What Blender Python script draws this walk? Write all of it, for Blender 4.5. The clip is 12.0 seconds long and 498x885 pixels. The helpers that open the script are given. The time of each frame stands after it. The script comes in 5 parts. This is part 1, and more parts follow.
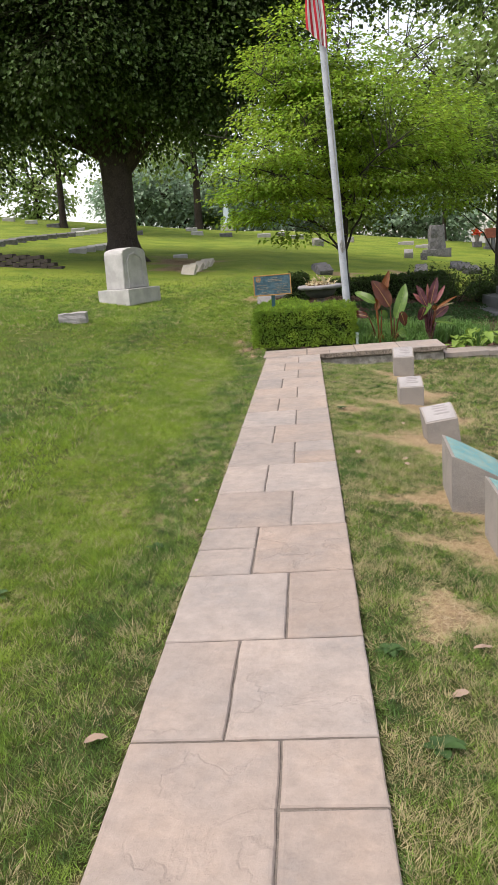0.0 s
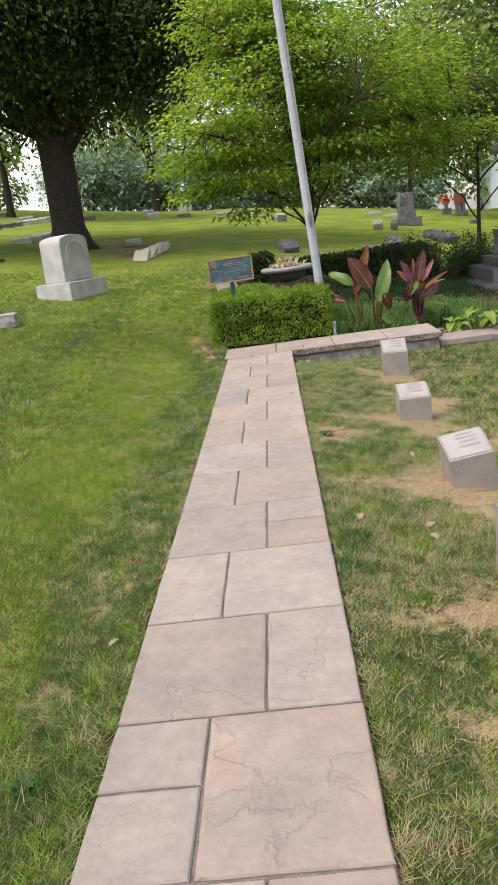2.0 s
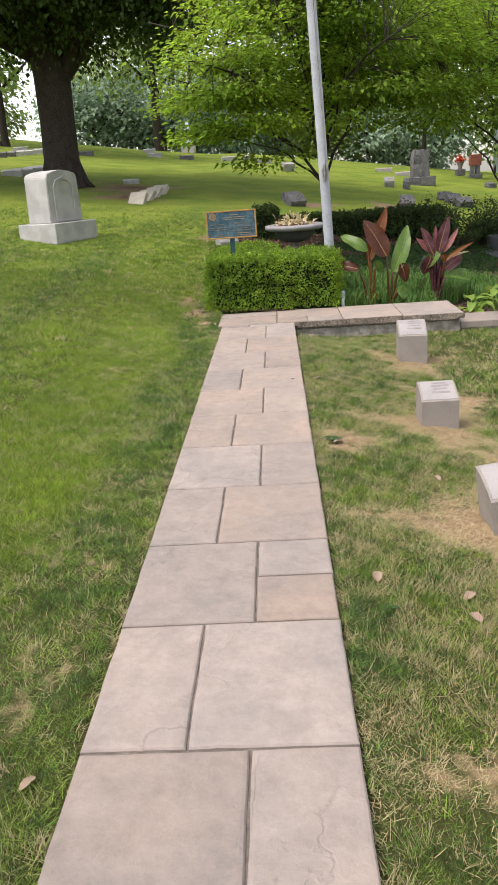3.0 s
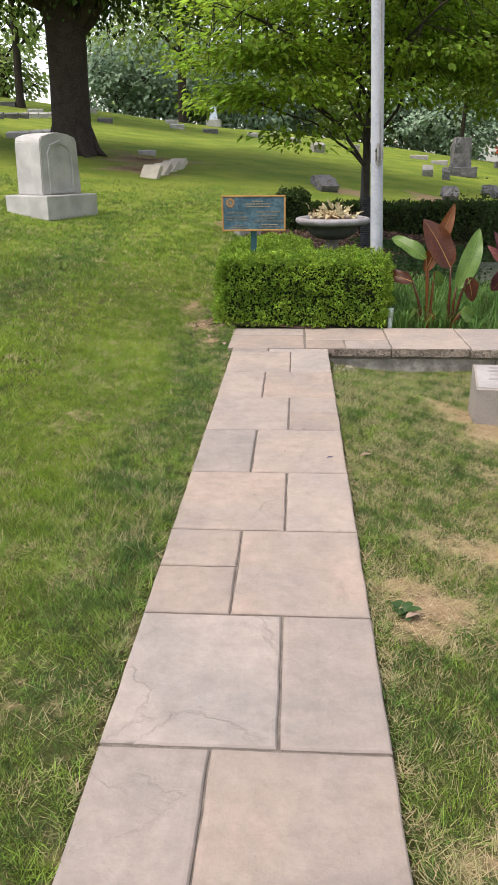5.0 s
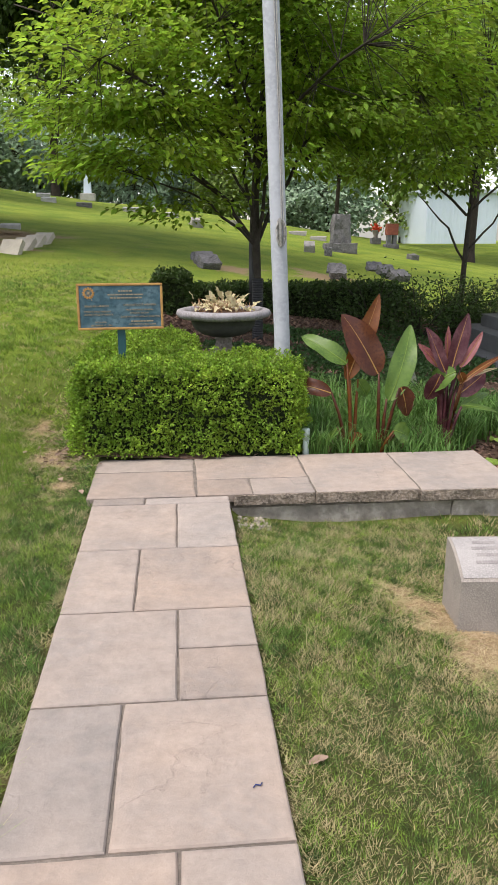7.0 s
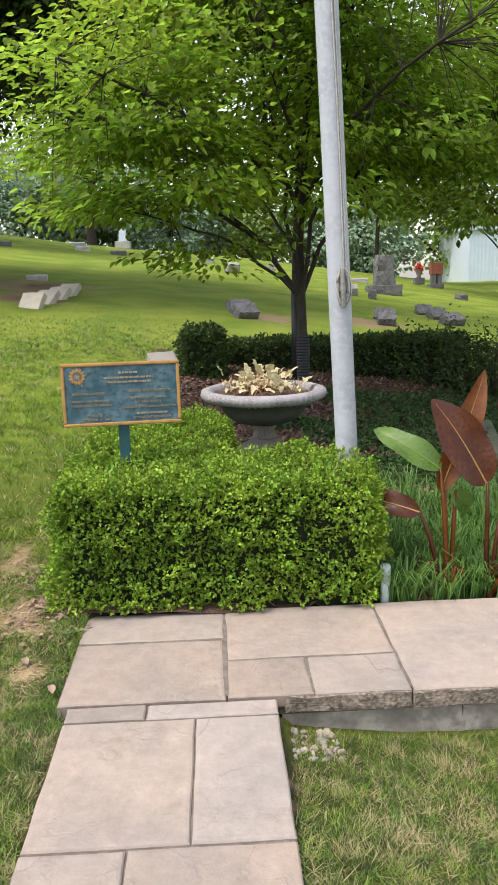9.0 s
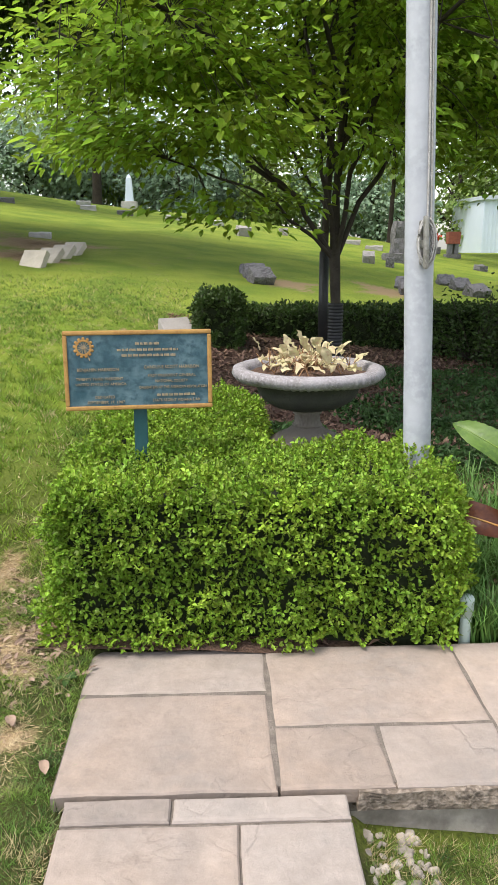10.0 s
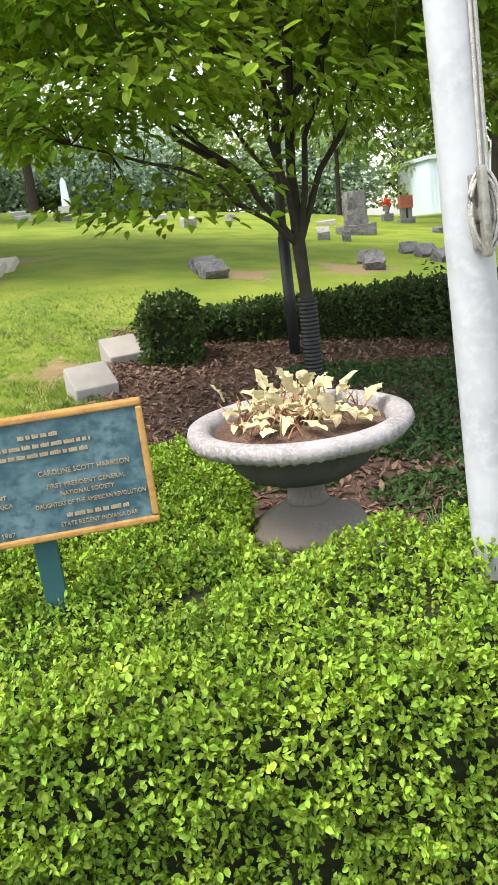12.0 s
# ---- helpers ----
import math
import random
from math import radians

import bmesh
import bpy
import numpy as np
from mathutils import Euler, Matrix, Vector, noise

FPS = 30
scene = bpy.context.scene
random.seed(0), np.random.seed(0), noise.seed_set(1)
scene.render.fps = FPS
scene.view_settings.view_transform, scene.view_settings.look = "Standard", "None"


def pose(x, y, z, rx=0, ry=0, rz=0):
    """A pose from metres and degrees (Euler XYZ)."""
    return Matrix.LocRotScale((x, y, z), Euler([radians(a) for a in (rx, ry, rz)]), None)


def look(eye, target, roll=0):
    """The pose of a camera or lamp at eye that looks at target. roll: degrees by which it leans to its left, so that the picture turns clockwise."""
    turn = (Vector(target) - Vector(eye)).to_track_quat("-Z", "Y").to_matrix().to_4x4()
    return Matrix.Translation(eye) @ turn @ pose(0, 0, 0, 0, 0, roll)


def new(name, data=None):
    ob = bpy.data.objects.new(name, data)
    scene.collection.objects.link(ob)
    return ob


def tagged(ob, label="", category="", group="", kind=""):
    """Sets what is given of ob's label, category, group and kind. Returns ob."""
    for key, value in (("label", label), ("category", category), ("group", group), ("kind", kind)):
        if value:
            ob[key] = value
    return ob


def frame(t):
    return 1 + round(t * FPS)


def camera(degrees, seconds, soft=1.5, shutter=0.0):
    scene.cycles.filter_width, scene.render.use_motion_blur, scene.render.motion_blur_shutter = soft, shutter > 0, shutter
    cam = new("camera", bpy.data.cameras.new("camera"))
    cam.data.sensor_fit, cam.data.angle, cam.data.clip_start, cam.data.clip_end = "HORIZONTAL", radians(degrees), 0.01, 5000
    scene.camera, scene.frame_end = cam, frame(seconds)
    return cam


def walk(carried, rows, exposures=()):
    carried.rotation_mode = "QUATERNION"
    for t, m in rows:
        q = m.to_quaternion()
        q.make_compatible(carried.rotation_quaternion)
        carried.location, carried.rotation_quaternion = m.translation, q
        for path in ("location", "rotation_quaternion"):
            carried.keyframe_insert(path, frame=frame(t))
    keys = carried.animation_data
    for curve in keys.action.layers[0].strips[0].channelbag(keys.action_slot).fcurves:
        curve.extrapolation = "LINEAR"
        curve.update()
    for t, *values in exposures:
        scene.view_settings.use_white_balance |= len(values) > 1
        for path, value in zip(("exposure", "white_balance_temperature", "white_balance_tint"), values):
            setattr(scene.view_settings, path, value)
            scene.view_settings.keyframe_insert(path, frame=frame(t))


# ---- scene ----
cam = camera(36.7, 12.0)
PATH = [
    (0, (0.241, -0.366, 1.405), (0.065, 1.568, 0.925), -4.7),
    (0.5, (0.213, 0.091, 1.427), (-0.025, 2.007, 0.904), -5.3),
    (0.8, (0.24, 0.394, 1.413), (0.078, 2.314, 0.876), -5.1),
    (1, (0.293, 0.573, 1.391), (0.126, 2.501, 0.889), -6.2),
    (1.5, (0.252, 1.02, 1.42), (-0.008, 2.948, 0.956), -8.1),
    (2, (0.264, 1.45, 1.392), (0.147, 3.373, 0.856), -7.9),
    (2.5, (0.275, 1.936, 1.415), (0.122, 3.84, 0.821), -6.1),
    (3, (0.224, 2.405, 1.432), (0.126, 4.29, 0.771), -4.0),
    (3.2, (0.226, 2.561, 1.413), (0.173, 4.44, 0.732), -3.5),
    (4.8, (0.128, 4.122, 1.389), (0.069, 5.987, 0.668), -1.0),
    (5, (0.115, 4.328, 1.414), (-0.003, 6.195, 0.707), -0.5),
    (5.5, (0.057, 4.799, 1.436), (0.106, 6.683, 0.766), 1.9),
    (6, (0.123, 5.307, 1.403), (0.309, 7.212, 0.822), 1.5),
    (6.5, (0.061, 5.772, 1.444), (0.128, 7.702, 0.924), 1.5),
    (7, (0.116, 6.17, 1.44), (0.297, 8.088, 0.901), -0.0),
    (7.2, (0.166, 6.341, 1.44), (0.31, 8.263, 0.907), -1.2),
    (8.8, (0.205, 7.594, 1.488), (0.336, 9.534, 1.022), -1.7),
    (9, (0.204, 7.726, 1.507), (0.283, 9.676, 1.073), -1.6),
    (9.5, (0.093, 8.135, 1.482), (0.134, 10.082, 1.026), -0.3),
    (10, (0.051, 8.483, 1.443), (0.125, 10.413, 0.926), -0.1),
    (10.5, (-0.019, 8.939, 1.466), (-0.107, 10.834, 0.834), -1.3),
    (11, (-0.1, 9.271, 1.473), (-0.167, 11.125, 0.725), -2.1),
    (11.5, (-0.006, 9.517, 1.438), (0.026, 11.385, 0.726), -3.7),
    (12, (0.137, 9.7, 1.473), (0.273, 11.617, 0.92), -7.3),
]
walk(cam, [(t, look(eye, target, roll)) for t, eye, target, roll in PATH], [(0, 1.08, 7000, 14), (4, 1.15, 7000, 14), (7, 1.16, 6900, 13), (9.5, 1.36, 6850, 11), (11.4, 1.5, 6850, 9), (12, 1.85, 7100, 9)])

# ---- world, sun, exposure ----
world = bpy.data.worlds.new("sky")
scene.world = world
world.use_nodes = True
wn = world.node_tree
bg = wn.nodes["Background"]
sky = wn.nodes.new("ShaderNodeTexSky")
sky.sky_type = "NISHITA"
sky.sun_disc = False
sky.sun_elevation, sky.sun_rotation = radians(63), radians(-119)
sky.air_density, sky.dust_density, sky.ozone_density = 1.0, 1.6, 1.0
haze = wn.nodes.new("ShaderNodeHueSaturation")
haze.inputs["Saturation"].default_value = 0.5
wn.links.new(sky.outputs[0], haze.inputs["Color"])
wn.links.new(haze.outputs[0], bg.inputs[0])
bg.inputs[1].default_value = 0.15
sun = new("sun", bpy.data.lights.new("sun", "SUN"))
sun.data.energy, sun.data.angle, sun.data.color = 1.5, radians(30), (1.0, 0.96, 0.9)
sun.matrix_world = look((-8, -4.5, 18), (0, 0, 0))


# ---- materials ----
def material(name, base, second=None, scale=8.0, detail=4.0, rough=0.8, bump=0.2, fine=80.0, metal=0.0, third=None, spec=0.3, through_light=0.0, island=0.0, coat=0.0):
    """Two noises mix three colours; a fine noise gives relief."""
    m = bpy.data.materials.new(name)
    m.use_nodes = True
    nt = m.node_tree
    N, L = nt.nodes, nt.links
    bsdf = N["Principled BSDF"]
    bsdf.inputs["Roughness"].default_value = rough
    bsdf.inputs["Metallic"].default_value = metal
    bsdf.inputs["Specular IOR Level"].default_value = spec
    bsdf.inputs["Coat Weight"].default_value = coat
    geo = N.new("ShaderNodeNewGeometry")
    second, third = second or base, third or base
    n1 = N.new("ShaderNodeTexNoise")
    n1.inputs["Scale"].default_value, n1.inputs["Detail"].default_value = scale, detail
    n2 = N.new("ShaderNodeTexNoise")
    n2.inputs["Scale"].default_value, n2.inputs["Detail"].default_value = fine, 3.0
    L.new(geo.outputs["Position"], n1.inputs["Vector"])
    L.new(geo.outputs["Position"], n2.inputs["Vector"])
    r1 = N.new("ShaderNodeMapRange")
    r1.inputs[1].default_value, r1.inputs[2].default_value = 0.38, 0.62
    L.new(n1.outputs[0], r1.inputs[0])
    r2 = N.new("ShaderNodeMapRange")
    r2.inputs[1].default_value, r2.inputs[2].default_value = 0.45, 0.7
    L.new(n2.outputs[0], r2.inputs[0])
    a = N.new("ShaderNodeMix")
    a.data_type = "RGBA"
    a.inputs[6].default_value, a.inputs[7].default_value = (*base, 1), (*second, 1)
    L.new(r1.outputs[0], a.inputs[0])
    b = N.new("ShaderNodeMix")
    b.data_type = "RGBA"
    b.inputs[7].default_value = (*third, 1)
    L.new(r2.outputs[0], b.inputs[0])
    L.new(a.outputs[2], b.inputs[6])
    out = b.outputs[2]
    if island:
        hsv = N.new("ShaderNodeHueSaturation")
        rr = N.new("ShaderNodeMapRange")
        rr.inputs[3].default_value, rr.inputs[4].default_value = 1 - island, 1 + island
        L.new(geo.outputs["Random Per Island"], rr.inputs[0])
        L.new(rr.outputs[0], hsv.inputs["Value"])
        rh = N.new("ShaderNodeMapRange")
        rh.inputs[3].default_value, rh.inputs[4].default_value = 0.485, 0.51
        L.new(geo.outputs["Random Per Island"], rh.inputs[0])
        L.new(rh.outputs[0], hsv.inputs["Hue"])
        L.new(out, hsv.inputs["Color"])
        out = hsv.outputs[0]
    L.new(out, bsdf.inputs["Base Color"])
    if bump:
        bp = N.new("ShaderNodeBump")
        bp.inputs["Strength"].default_value, bp.inputs["Distance"].default_value = bump, 0.01
        L.new(n2.outputs[0], bp.inputs["Height"])
        L.new(bp.outputs[0], bsdf.inputs["Normal"])
    if through_light:
        tr = N.new("ShaderNodeBsdfTranslucent")
        L.new(out, tr.inputs["Color"])
        ad = N.new("ShaderNodeMixShader")
        ad.inputs[0].default_value = through_light
        L.new(bsdf.outputs[0], ad.inputs[1])
        L.new(tr.outputs[0], ad.inputs[2])
        L.new(ad.outputs[0], N["Material Output"].inputs[0])
    return m


def dry_mix(m, colour):
    """Mixes a straw colour over the base by the mesh's attribute 'dry', roughened by noise."""
    nt = m.node_tree
    N, L = nt.nodes, nt.links
    bsdf = N["Principled BSDF"]
    src = bsdf.inputs["Base Color"].links[0].from_socket
    at = N.new("ShaderNodeAttribute")
    at.attribute_name = "dry"
    mix = N.new("ShaderNodeMix")
    mix.data_type = "RGBA"
    mix.inputs[7].default_value = (*colour, 1)
    geo = N["Geometry"]
    wob = N.new("ShaderNodeTexNoise")
    wob.inputs["Scale"].default_value, wob.inputs["Detail"].default_value = 14.0, 10.0
    L.new(geo.outputs["Position"], wob.inputs["Vector"])
    mad = N.new("ShaderNodeMath")
    mad.operation, mad.inputs[1].default_value = "MULTIPLY_ADD", 2.2
    L.new(wob.outputs[0], mad.inputs[0])
    L.new(at.outputs["Fac"], mad.inputs[2])
    span = N.new("ShaderNodeMapRange")
    span.inputs[1].default_value, span.inputs[2].default_value = 1.35, 1.85
    L.new(mad.outputs[0], span.inputs[0])
    gate = N.new("ShaderNodeMath")
    gate.operation, gate.use_clamp = "MULTIPLY", True
    lift = N.new("ShaderNodeMath")
    lift.operation, lift.inputs[1].default_value, lift.use_clamp = "MULTIPLY", 4.0, True
    L.new(at.outputs["Fac"], lift.inputs[0])
    L.new(span.outputs[0], gate.inputs[0])
    L.new(lift.outputs[0], gate.inputs[1])
    L.new(gate.outputs[0], mix.inputs[0])
    L.new(src, mix.inputs[6])
    for link in list(src.links):
        if link.to_node != mix:
            L.new(mix.outputs[2], link.to_socket)
    return m


def attribute_mix(m, name, colour):
    """A second colour where the mesh's attribute says so: earth darkened for blade gaps, mowing-nap sheen."""
    nt = m.node_tree
    N, L = nt.nodes, nt.links
    src = N["Principled BSDF"].inputs["Base Color"].links[0].from_socket
    att = N.new("ShaderNodeAttribute")
    att.attribute_name = name
    mix = N.new("ShaderNodeMix")
    mix.data_type = "RGBA"
    mix.inputs[7].default_value = (*colour, 1)
    L.new(att.outputs["Fac"], mix.inputs[0])
    sockets = [link.to_socket for link in src.links]
    L.new(src, mix.inputs[6])
    for sock in sockets:
        L.new(mix.outputs[2], sock)
    return m


def stone_tile_material(name):
    """Pinkish-tan stamped paving: a tint of its own for each stone, broad clouds, grey veins, fine grain."""
    m = material(name, (0.335, 0.264, 0.218), (0.268, 0.226, 0.2), 2.6, 12, 0.8, 0.6, 19, third=(0.3, 0.243, 0.207), spec=0.2)
    nt = m.node_tree
    N, L = nt.nodes, nt.links
    bsdf = N["Principled BSDF"]
    src = bsdf.inputs["Base Color"].links[0].from_socket
    geo = N["Geometry"]
    info = N.new("ShaderNodeObjectInfo")
    add = N.new("ShaderNodeVectorMath")
    mul = N.new("ShaderNodeMath")
    mul.operation, mul.inputs[1].default_value = "MULTIPLY", 37.0
    L.new(info.outputs["Random"], mul.inputs[0])
    L.new(geo.outputs["Position"], add.inputs[0])
    L.new(mul.outputs[0], add.inputs[1])
    vein = N.new("ShaderNodeTexNoise")
    vein.inputs["Scale"].default_value, vein.inputs["Detail"].default_value, vein.inputs["Distortion"].default_value = 2.3, 12.0, 0.25
    L.new(add.outputs[0], vein.inputs["Vector"])
    sub = N.new("ShaderNodeMath")
    sub.operation, sub.inputs[1].default_value = "SUBTRACT", 0.5
    L.new(vein.outputs[0], sub.inputs[0])
    ab = N.new("ShaderNodeMath")
    ab.operation = "ABSOLUTE"
    L.new(sub.outputs[0], ab.inputs[0])
    line = N.new("ShaderNodeMapRange")
    line.inputs[1].default_value, line.inputs[2].default_value = 0.0, 0.013
    line.inputs[3].default_value, line.inputs[4].default_value = 0.18, 0.0
    L.new(ab.outputs[0], line.inputs[0])
    big = N.new("ShaderNodeTexNoise")
    big.inputs["Scale"].default_value, big.inputs["Detail"].default_value = 1.6, 3.0
    L.new(add.outputs[0], big.inputs["Vector"])
    gate = N.new("ShaderNodeMapRange")
    gate.inputs[1].default_value, gate.inputs[2].default_value = 0.44, 0.62
    L.new(big.outputs[0], gate.inputs[0])
    fac = N.new("ShaderNodeMath")
    fac.operation = "MULTIPLY"
    L.new(line.outputs[0], fac.inputs[0])
    L.new(gate.outputs[0], fac.inputs[1])
    mix = N.new("ShaderNodeMix")
    mix.data_type = "RGBA"
    mix.inputs[7].default_value = (0.12, 0.1, 0.088, 1)
    L.new(fac.outputs[0], mix.inputs[0])
    L.new(src, mix.inputs[6])
    hsv = N.new("ShaderNodeHueSaturation")
    rv = N.new("ShaderNodeMapRange")
    rv.inputs[3].default_value, rv.inputs[4].default_value = 0.84, 1.08
    L.new(info.outputs["Random"], rv.inputs[0])
    grain = N.new("ShaderNodeTexNoise")
    grain.inputs["Scale"].default_value, grain.inputs["Detail"].default_value, grain.inputs["Roughness"].default_value = 11.0, 12.0, 0.78
    L.new(add.outputs[0], grain.inputs["Vector"])
    rg2 = N.new("ShaderNodeMapRange")
    rg2.inputs[1].default_value, rg2.inputs[2].default_value = 0.3, 0.68
    rg2.inputs[3].default_value, rg2.inputs[4].default_value = 0.82, 1.15
    L.new(grain.outputs[0], rg2.inputs[0])
    both = N.new("ShaderNodeMath")
    both.operation = "MULTIPLY"
    L.new(rv.outputs[0], both.inputs[0])
    L.new(rg2.outputs[0], both.inputs[1])
    L.new(both.outputs[0], hsv.inputs["Value"])
    wn2 = N.new("ShaderNodeTexWhiteNoise")
    wn2.noise_dimensions = "1D"
    L.new(info.outputs["Random"], wn2.inputs["W"])
    rs = N.new("ShaderNodeMapRange")
    rs.inputs[3].default_value, rs.inputs[4].default_value = 0.7, 1.02
    L.new(wn2.outputs["Value"], rs.inputs[0])
    L.new(rs.outputs[0], hsv.inputs["Saturation"])
    L.new(mix.outputs[2], hsv.inputs["Color"])
    L.new(hsv.outputs[0], bsdf.inputs["Base Color"])
    relief = N.new("ShaderNodeMath")
    relief.operation, relief.inputs[1].default_value = "MULTIPLY_ADD", 1.1
    L.new(grain.outputs[0], relief.inputs[0])
    bump = N["Bump"]
    fine = bump.inputs["Height"].links[0].from_socket
    L.new(fine, relief.inputs[2])
    cleft = N.new("ShaderNodeMath")
    cleft.operation, cleft.inputs[1].default_value = "MULTIPLY_ADD", -2.5
    L.new(fac.outputs[0], cleft.inputs[0])
    L.new(relief.outputs[0], cleft.inputs[2])
    L.new(cleft.outputs[0], bump.inputs["Height"])
    return m


M_TILE = stone_tile_material("paving")
M_JOINT = material("joint", (0.13, 0.11, 0.095), (0.21, 0.18, 0.155), 20, 4, 0.95, 0.6, 200)
# Shade between blades is put into the dark noise and the 'soil' earth colour.
M_LAWN = dry_mix(attribute_mix(attribute_mix(material("lawn ground with blade shade", (0.14, 0.21, 0.03), (0.235, 0.285, 0.045), 0.9, 12, 0.95, 1.0, 70, third=(0.075, 0.105, 0.015), spec=0.1), "band", (0.2, 0.3, 0.025)), "soil", (0.036, 0.034, 0.018)), (0.27, 0.195, 0.115))
M_BLADE = dry_mix(attribute_mix(material("grass", (0.1, 0.19, 0.036), (0.21, 0.31, 0.05), 3.4, 8, 0.55, 0, 15, third=(0.045, 0.095, 0.024), spec=0.3, through_light=0.35, island=0.8), "band", (0.3, 0.43, 0.03)), (0.5, 0.42, 0.24))
M_STRAW = material("straw", (0.42, 0.31, 0.18), (0.33, 0.235, 0.13), 6, 4, 0.8, 0, 30, third=(0.5, 0.39, 0.25), island=0.35)
M_MULCH = material("mulch", (0.085, 0.05, 0.036), (0.13, 0.08, 0.058), 12, 5, 0.95, 1.0, 90, third=(0.05, 0.03, 0.022))
M_CHIP = material("mulch chip", (0.2, 0.125, 0.095), (0.12, 0.072, 0.052), 12, 5, 0.9, 0.3, 90, island=0.5)
M_BOX = material("box leaf", (0.16, 0.275, 0.03), (0.275, 0.41, 0.045), 5, 3, 0.45, 0, 30, third=(0.125, 0.225, 0.025), spec=0.25, through_light=0.28, island=0.5)
M_BOXDARK = material("dark box leaf", (0.04, 0.075, 0.016), (0.056, 0.1, 0.02), 4, 3, 0.45, 0, 30, spec=0.4, through_light=0.25, island=0.4)
M_GAPSHADE = material("hedge gap shade", (0.012, 0.02, 0.006), (0.02, 0.025, 0.01), 20, 3, 1.0, 0.5, 60)
M_MAPLE = material("dogwood leaf", (0.2, 0.32, 0.036), (0.32, 0.45, 0.05), 1.0, 3, 0.45, 0, 10, third=(0.14, 0.24, 0.032), spec=0.35, through_light=0.65, island=0.5)
M_YOUNG = material("dark young leaf", (0.11, 0.195, 0.03), (0.17, 0.26, 0.038), 1.2, 3, 0.45, 0, 10, third=(0.06, 0.115, 0.02), spec=0.35, through_light=0.35, island=0.4)
M_OAK = material("old tree leaf", (0.042, 0.075, 0.017), (0.07, 0.115, 0.025), 0.5, 3, 0.5, 0, 5, spec=0.3, through_light=0.2, island=0.4)
# Distance haze is mixed into both far colours: a paler leaf, a bluish leaf.
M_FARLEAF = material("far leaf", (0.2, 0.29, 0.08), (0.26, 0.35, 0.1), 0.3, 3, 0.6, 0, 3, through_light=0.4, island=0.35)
M_HAZELEAF = material("bluish hazed far leaf", (0.27, 0.38, 0.27), (0.32, 0.43, 0.31), 0.3, 3, 0.6, 0, 3, through_light=0.35, island=0.3)
M_BARK = material("bark", (0.042, 0.032, 0.026), (0.026, 0.02, 0.017), 5, 6, 0.95, 1.0, 25, third=(0.06, 0.047, 0.038))
M_TWIG = material("twig bark", (0.05, 0.042, 0.034), (0.033, 0.027, 0.022), 15, 5, 0.9, 0.4, 80)
M_POLE = material("painted pole", (0.39, 0.405, 0.45), (0.31, 0.325, 0.365), 6, 7, 0.45, 0.12, 40, third=(0.4, 0.42, 0.46), spec=0.4)
M_STEEL = material("weathered steel", (0.32, 0.31, 0.29), (0.2, 0.19, 0.17), 40, 4, 0.5, 0.2, 150, metal=0.6)
M_ROPE = material("rope", (0.42, 0.41, 0.4), (0.32, 0.31, 0.3), 60, 3, 0.9, 0.6, 250)
M_RED = material("red cloth", (0.55, 0.03, 0.05), (0.45, 0.025, 0.04), 6, 3, 0.85, 0.2, 300, through_light=0.3)
M_WHITE = material("white cloth", (0.75, 0.74, 0.75), (0.68, 0.67, 0.68), 6, 3, 0.85, 0.2, 300, through_light=0.3)
M_BLUE = material("blue cloth", (0.03, 0.045, 0.16), (0.025, 0.035, 0.12), 6, 3, 0.85, 0.2, 300)
M_MARBLE = material("weathered marble", (0.47, 0.455, 0.445), (0.34, 0.328, 0.318), 4, 7, 0.8, 0.3, 60, third=(0.39, 0.378, 0.365))
M_CREAM = material("cream worn stone", (0.5, 0.45, 0.36), (0.4, 0.36, 0.29), 4, 6, 0.85, 0.3, 60, third=(0.36, 0.33, 0.28))
M_CONC = material("grey granite", (0.27, 0.237, 0.208), (0.21, 0.187, 0.168), 7, 7, 0.8, 0.3, 150, third=(0.32, 0.285, 0.255))
M_FACE = material("dressed granite face", (0.32, 0.3, 0.29), (0.25, 0.235, 0.23), 6, 6, 0.75, 0.25, 150, third=(0.36, 0.34, 0.33))
M_LETTER = material("cut lettering", (0.22, 0.2, 0.2), (0.28, 0.26, 0.25), 30, 3, 0.9, 0.2, 120)
M_TEALPL = material("verdigris plate", (0.09, 0.27, 0.29), (0.2, 0.33, 0.31), 9, 5, 0.7, 0.2, 60, third=(0.22, 0.26, 0.22))
M_WALL = material("retaining wall stone", (0.44, 0.39, 0.34), (0.2, 0.175, 0.15), 9, 10, 0.9, 1.0, 26, third=(0.25, 0.22, 0.19))
M_EDGE = material("split coping edge", (0.2, 0.16, 0.125), (0.09, 0.072, 0.058), 16, 8, 0.95, 1.0, 60, third=(0.3, 0.25, 0.205))
M_DARKGR = material("dark granite", (0.115, 0.117, 0.125), (0.15, 0.15, 0.158), 5, 5, 0.55, 0.15, 120, third=(0.11, 0.11, 0.12), spec=0.4)
M_ROUGHGR = material("rough grey granite", (0.14, 0.135, 0.14), (0.075, 0.072, 0.075), 7, 6, 0.85, 0.8, 40, third=(0.2, 0.195, 0.2))
M_PATINA = material("blue patina", (0.022, 0.07, 0.095), (0.085, 0.15, 0.18), 9, 7, 0.5, 0.35, 40, third=(0.017, 0.055, 0.078), spec=0.4)
M_GOLD = material("bronze gilt", (0.42, 0.24, 0.08), (0.32, 0.17, 0.06), 20, 4, 0.5, 0.15, 90, metal=0.3)
M_LET2 = material("raised bronze letters", (0.36, 0.29, 0.19), (0.27, 0.22, 0.15), 30, 3, 0.5, 0.1, 90, metal=0.3)
M_TEAL = material("painted post", (0.02, 0.075, 0.085), (0.03, 0.09, 0.1), 10, 4, 0.5, 0.1, 90)
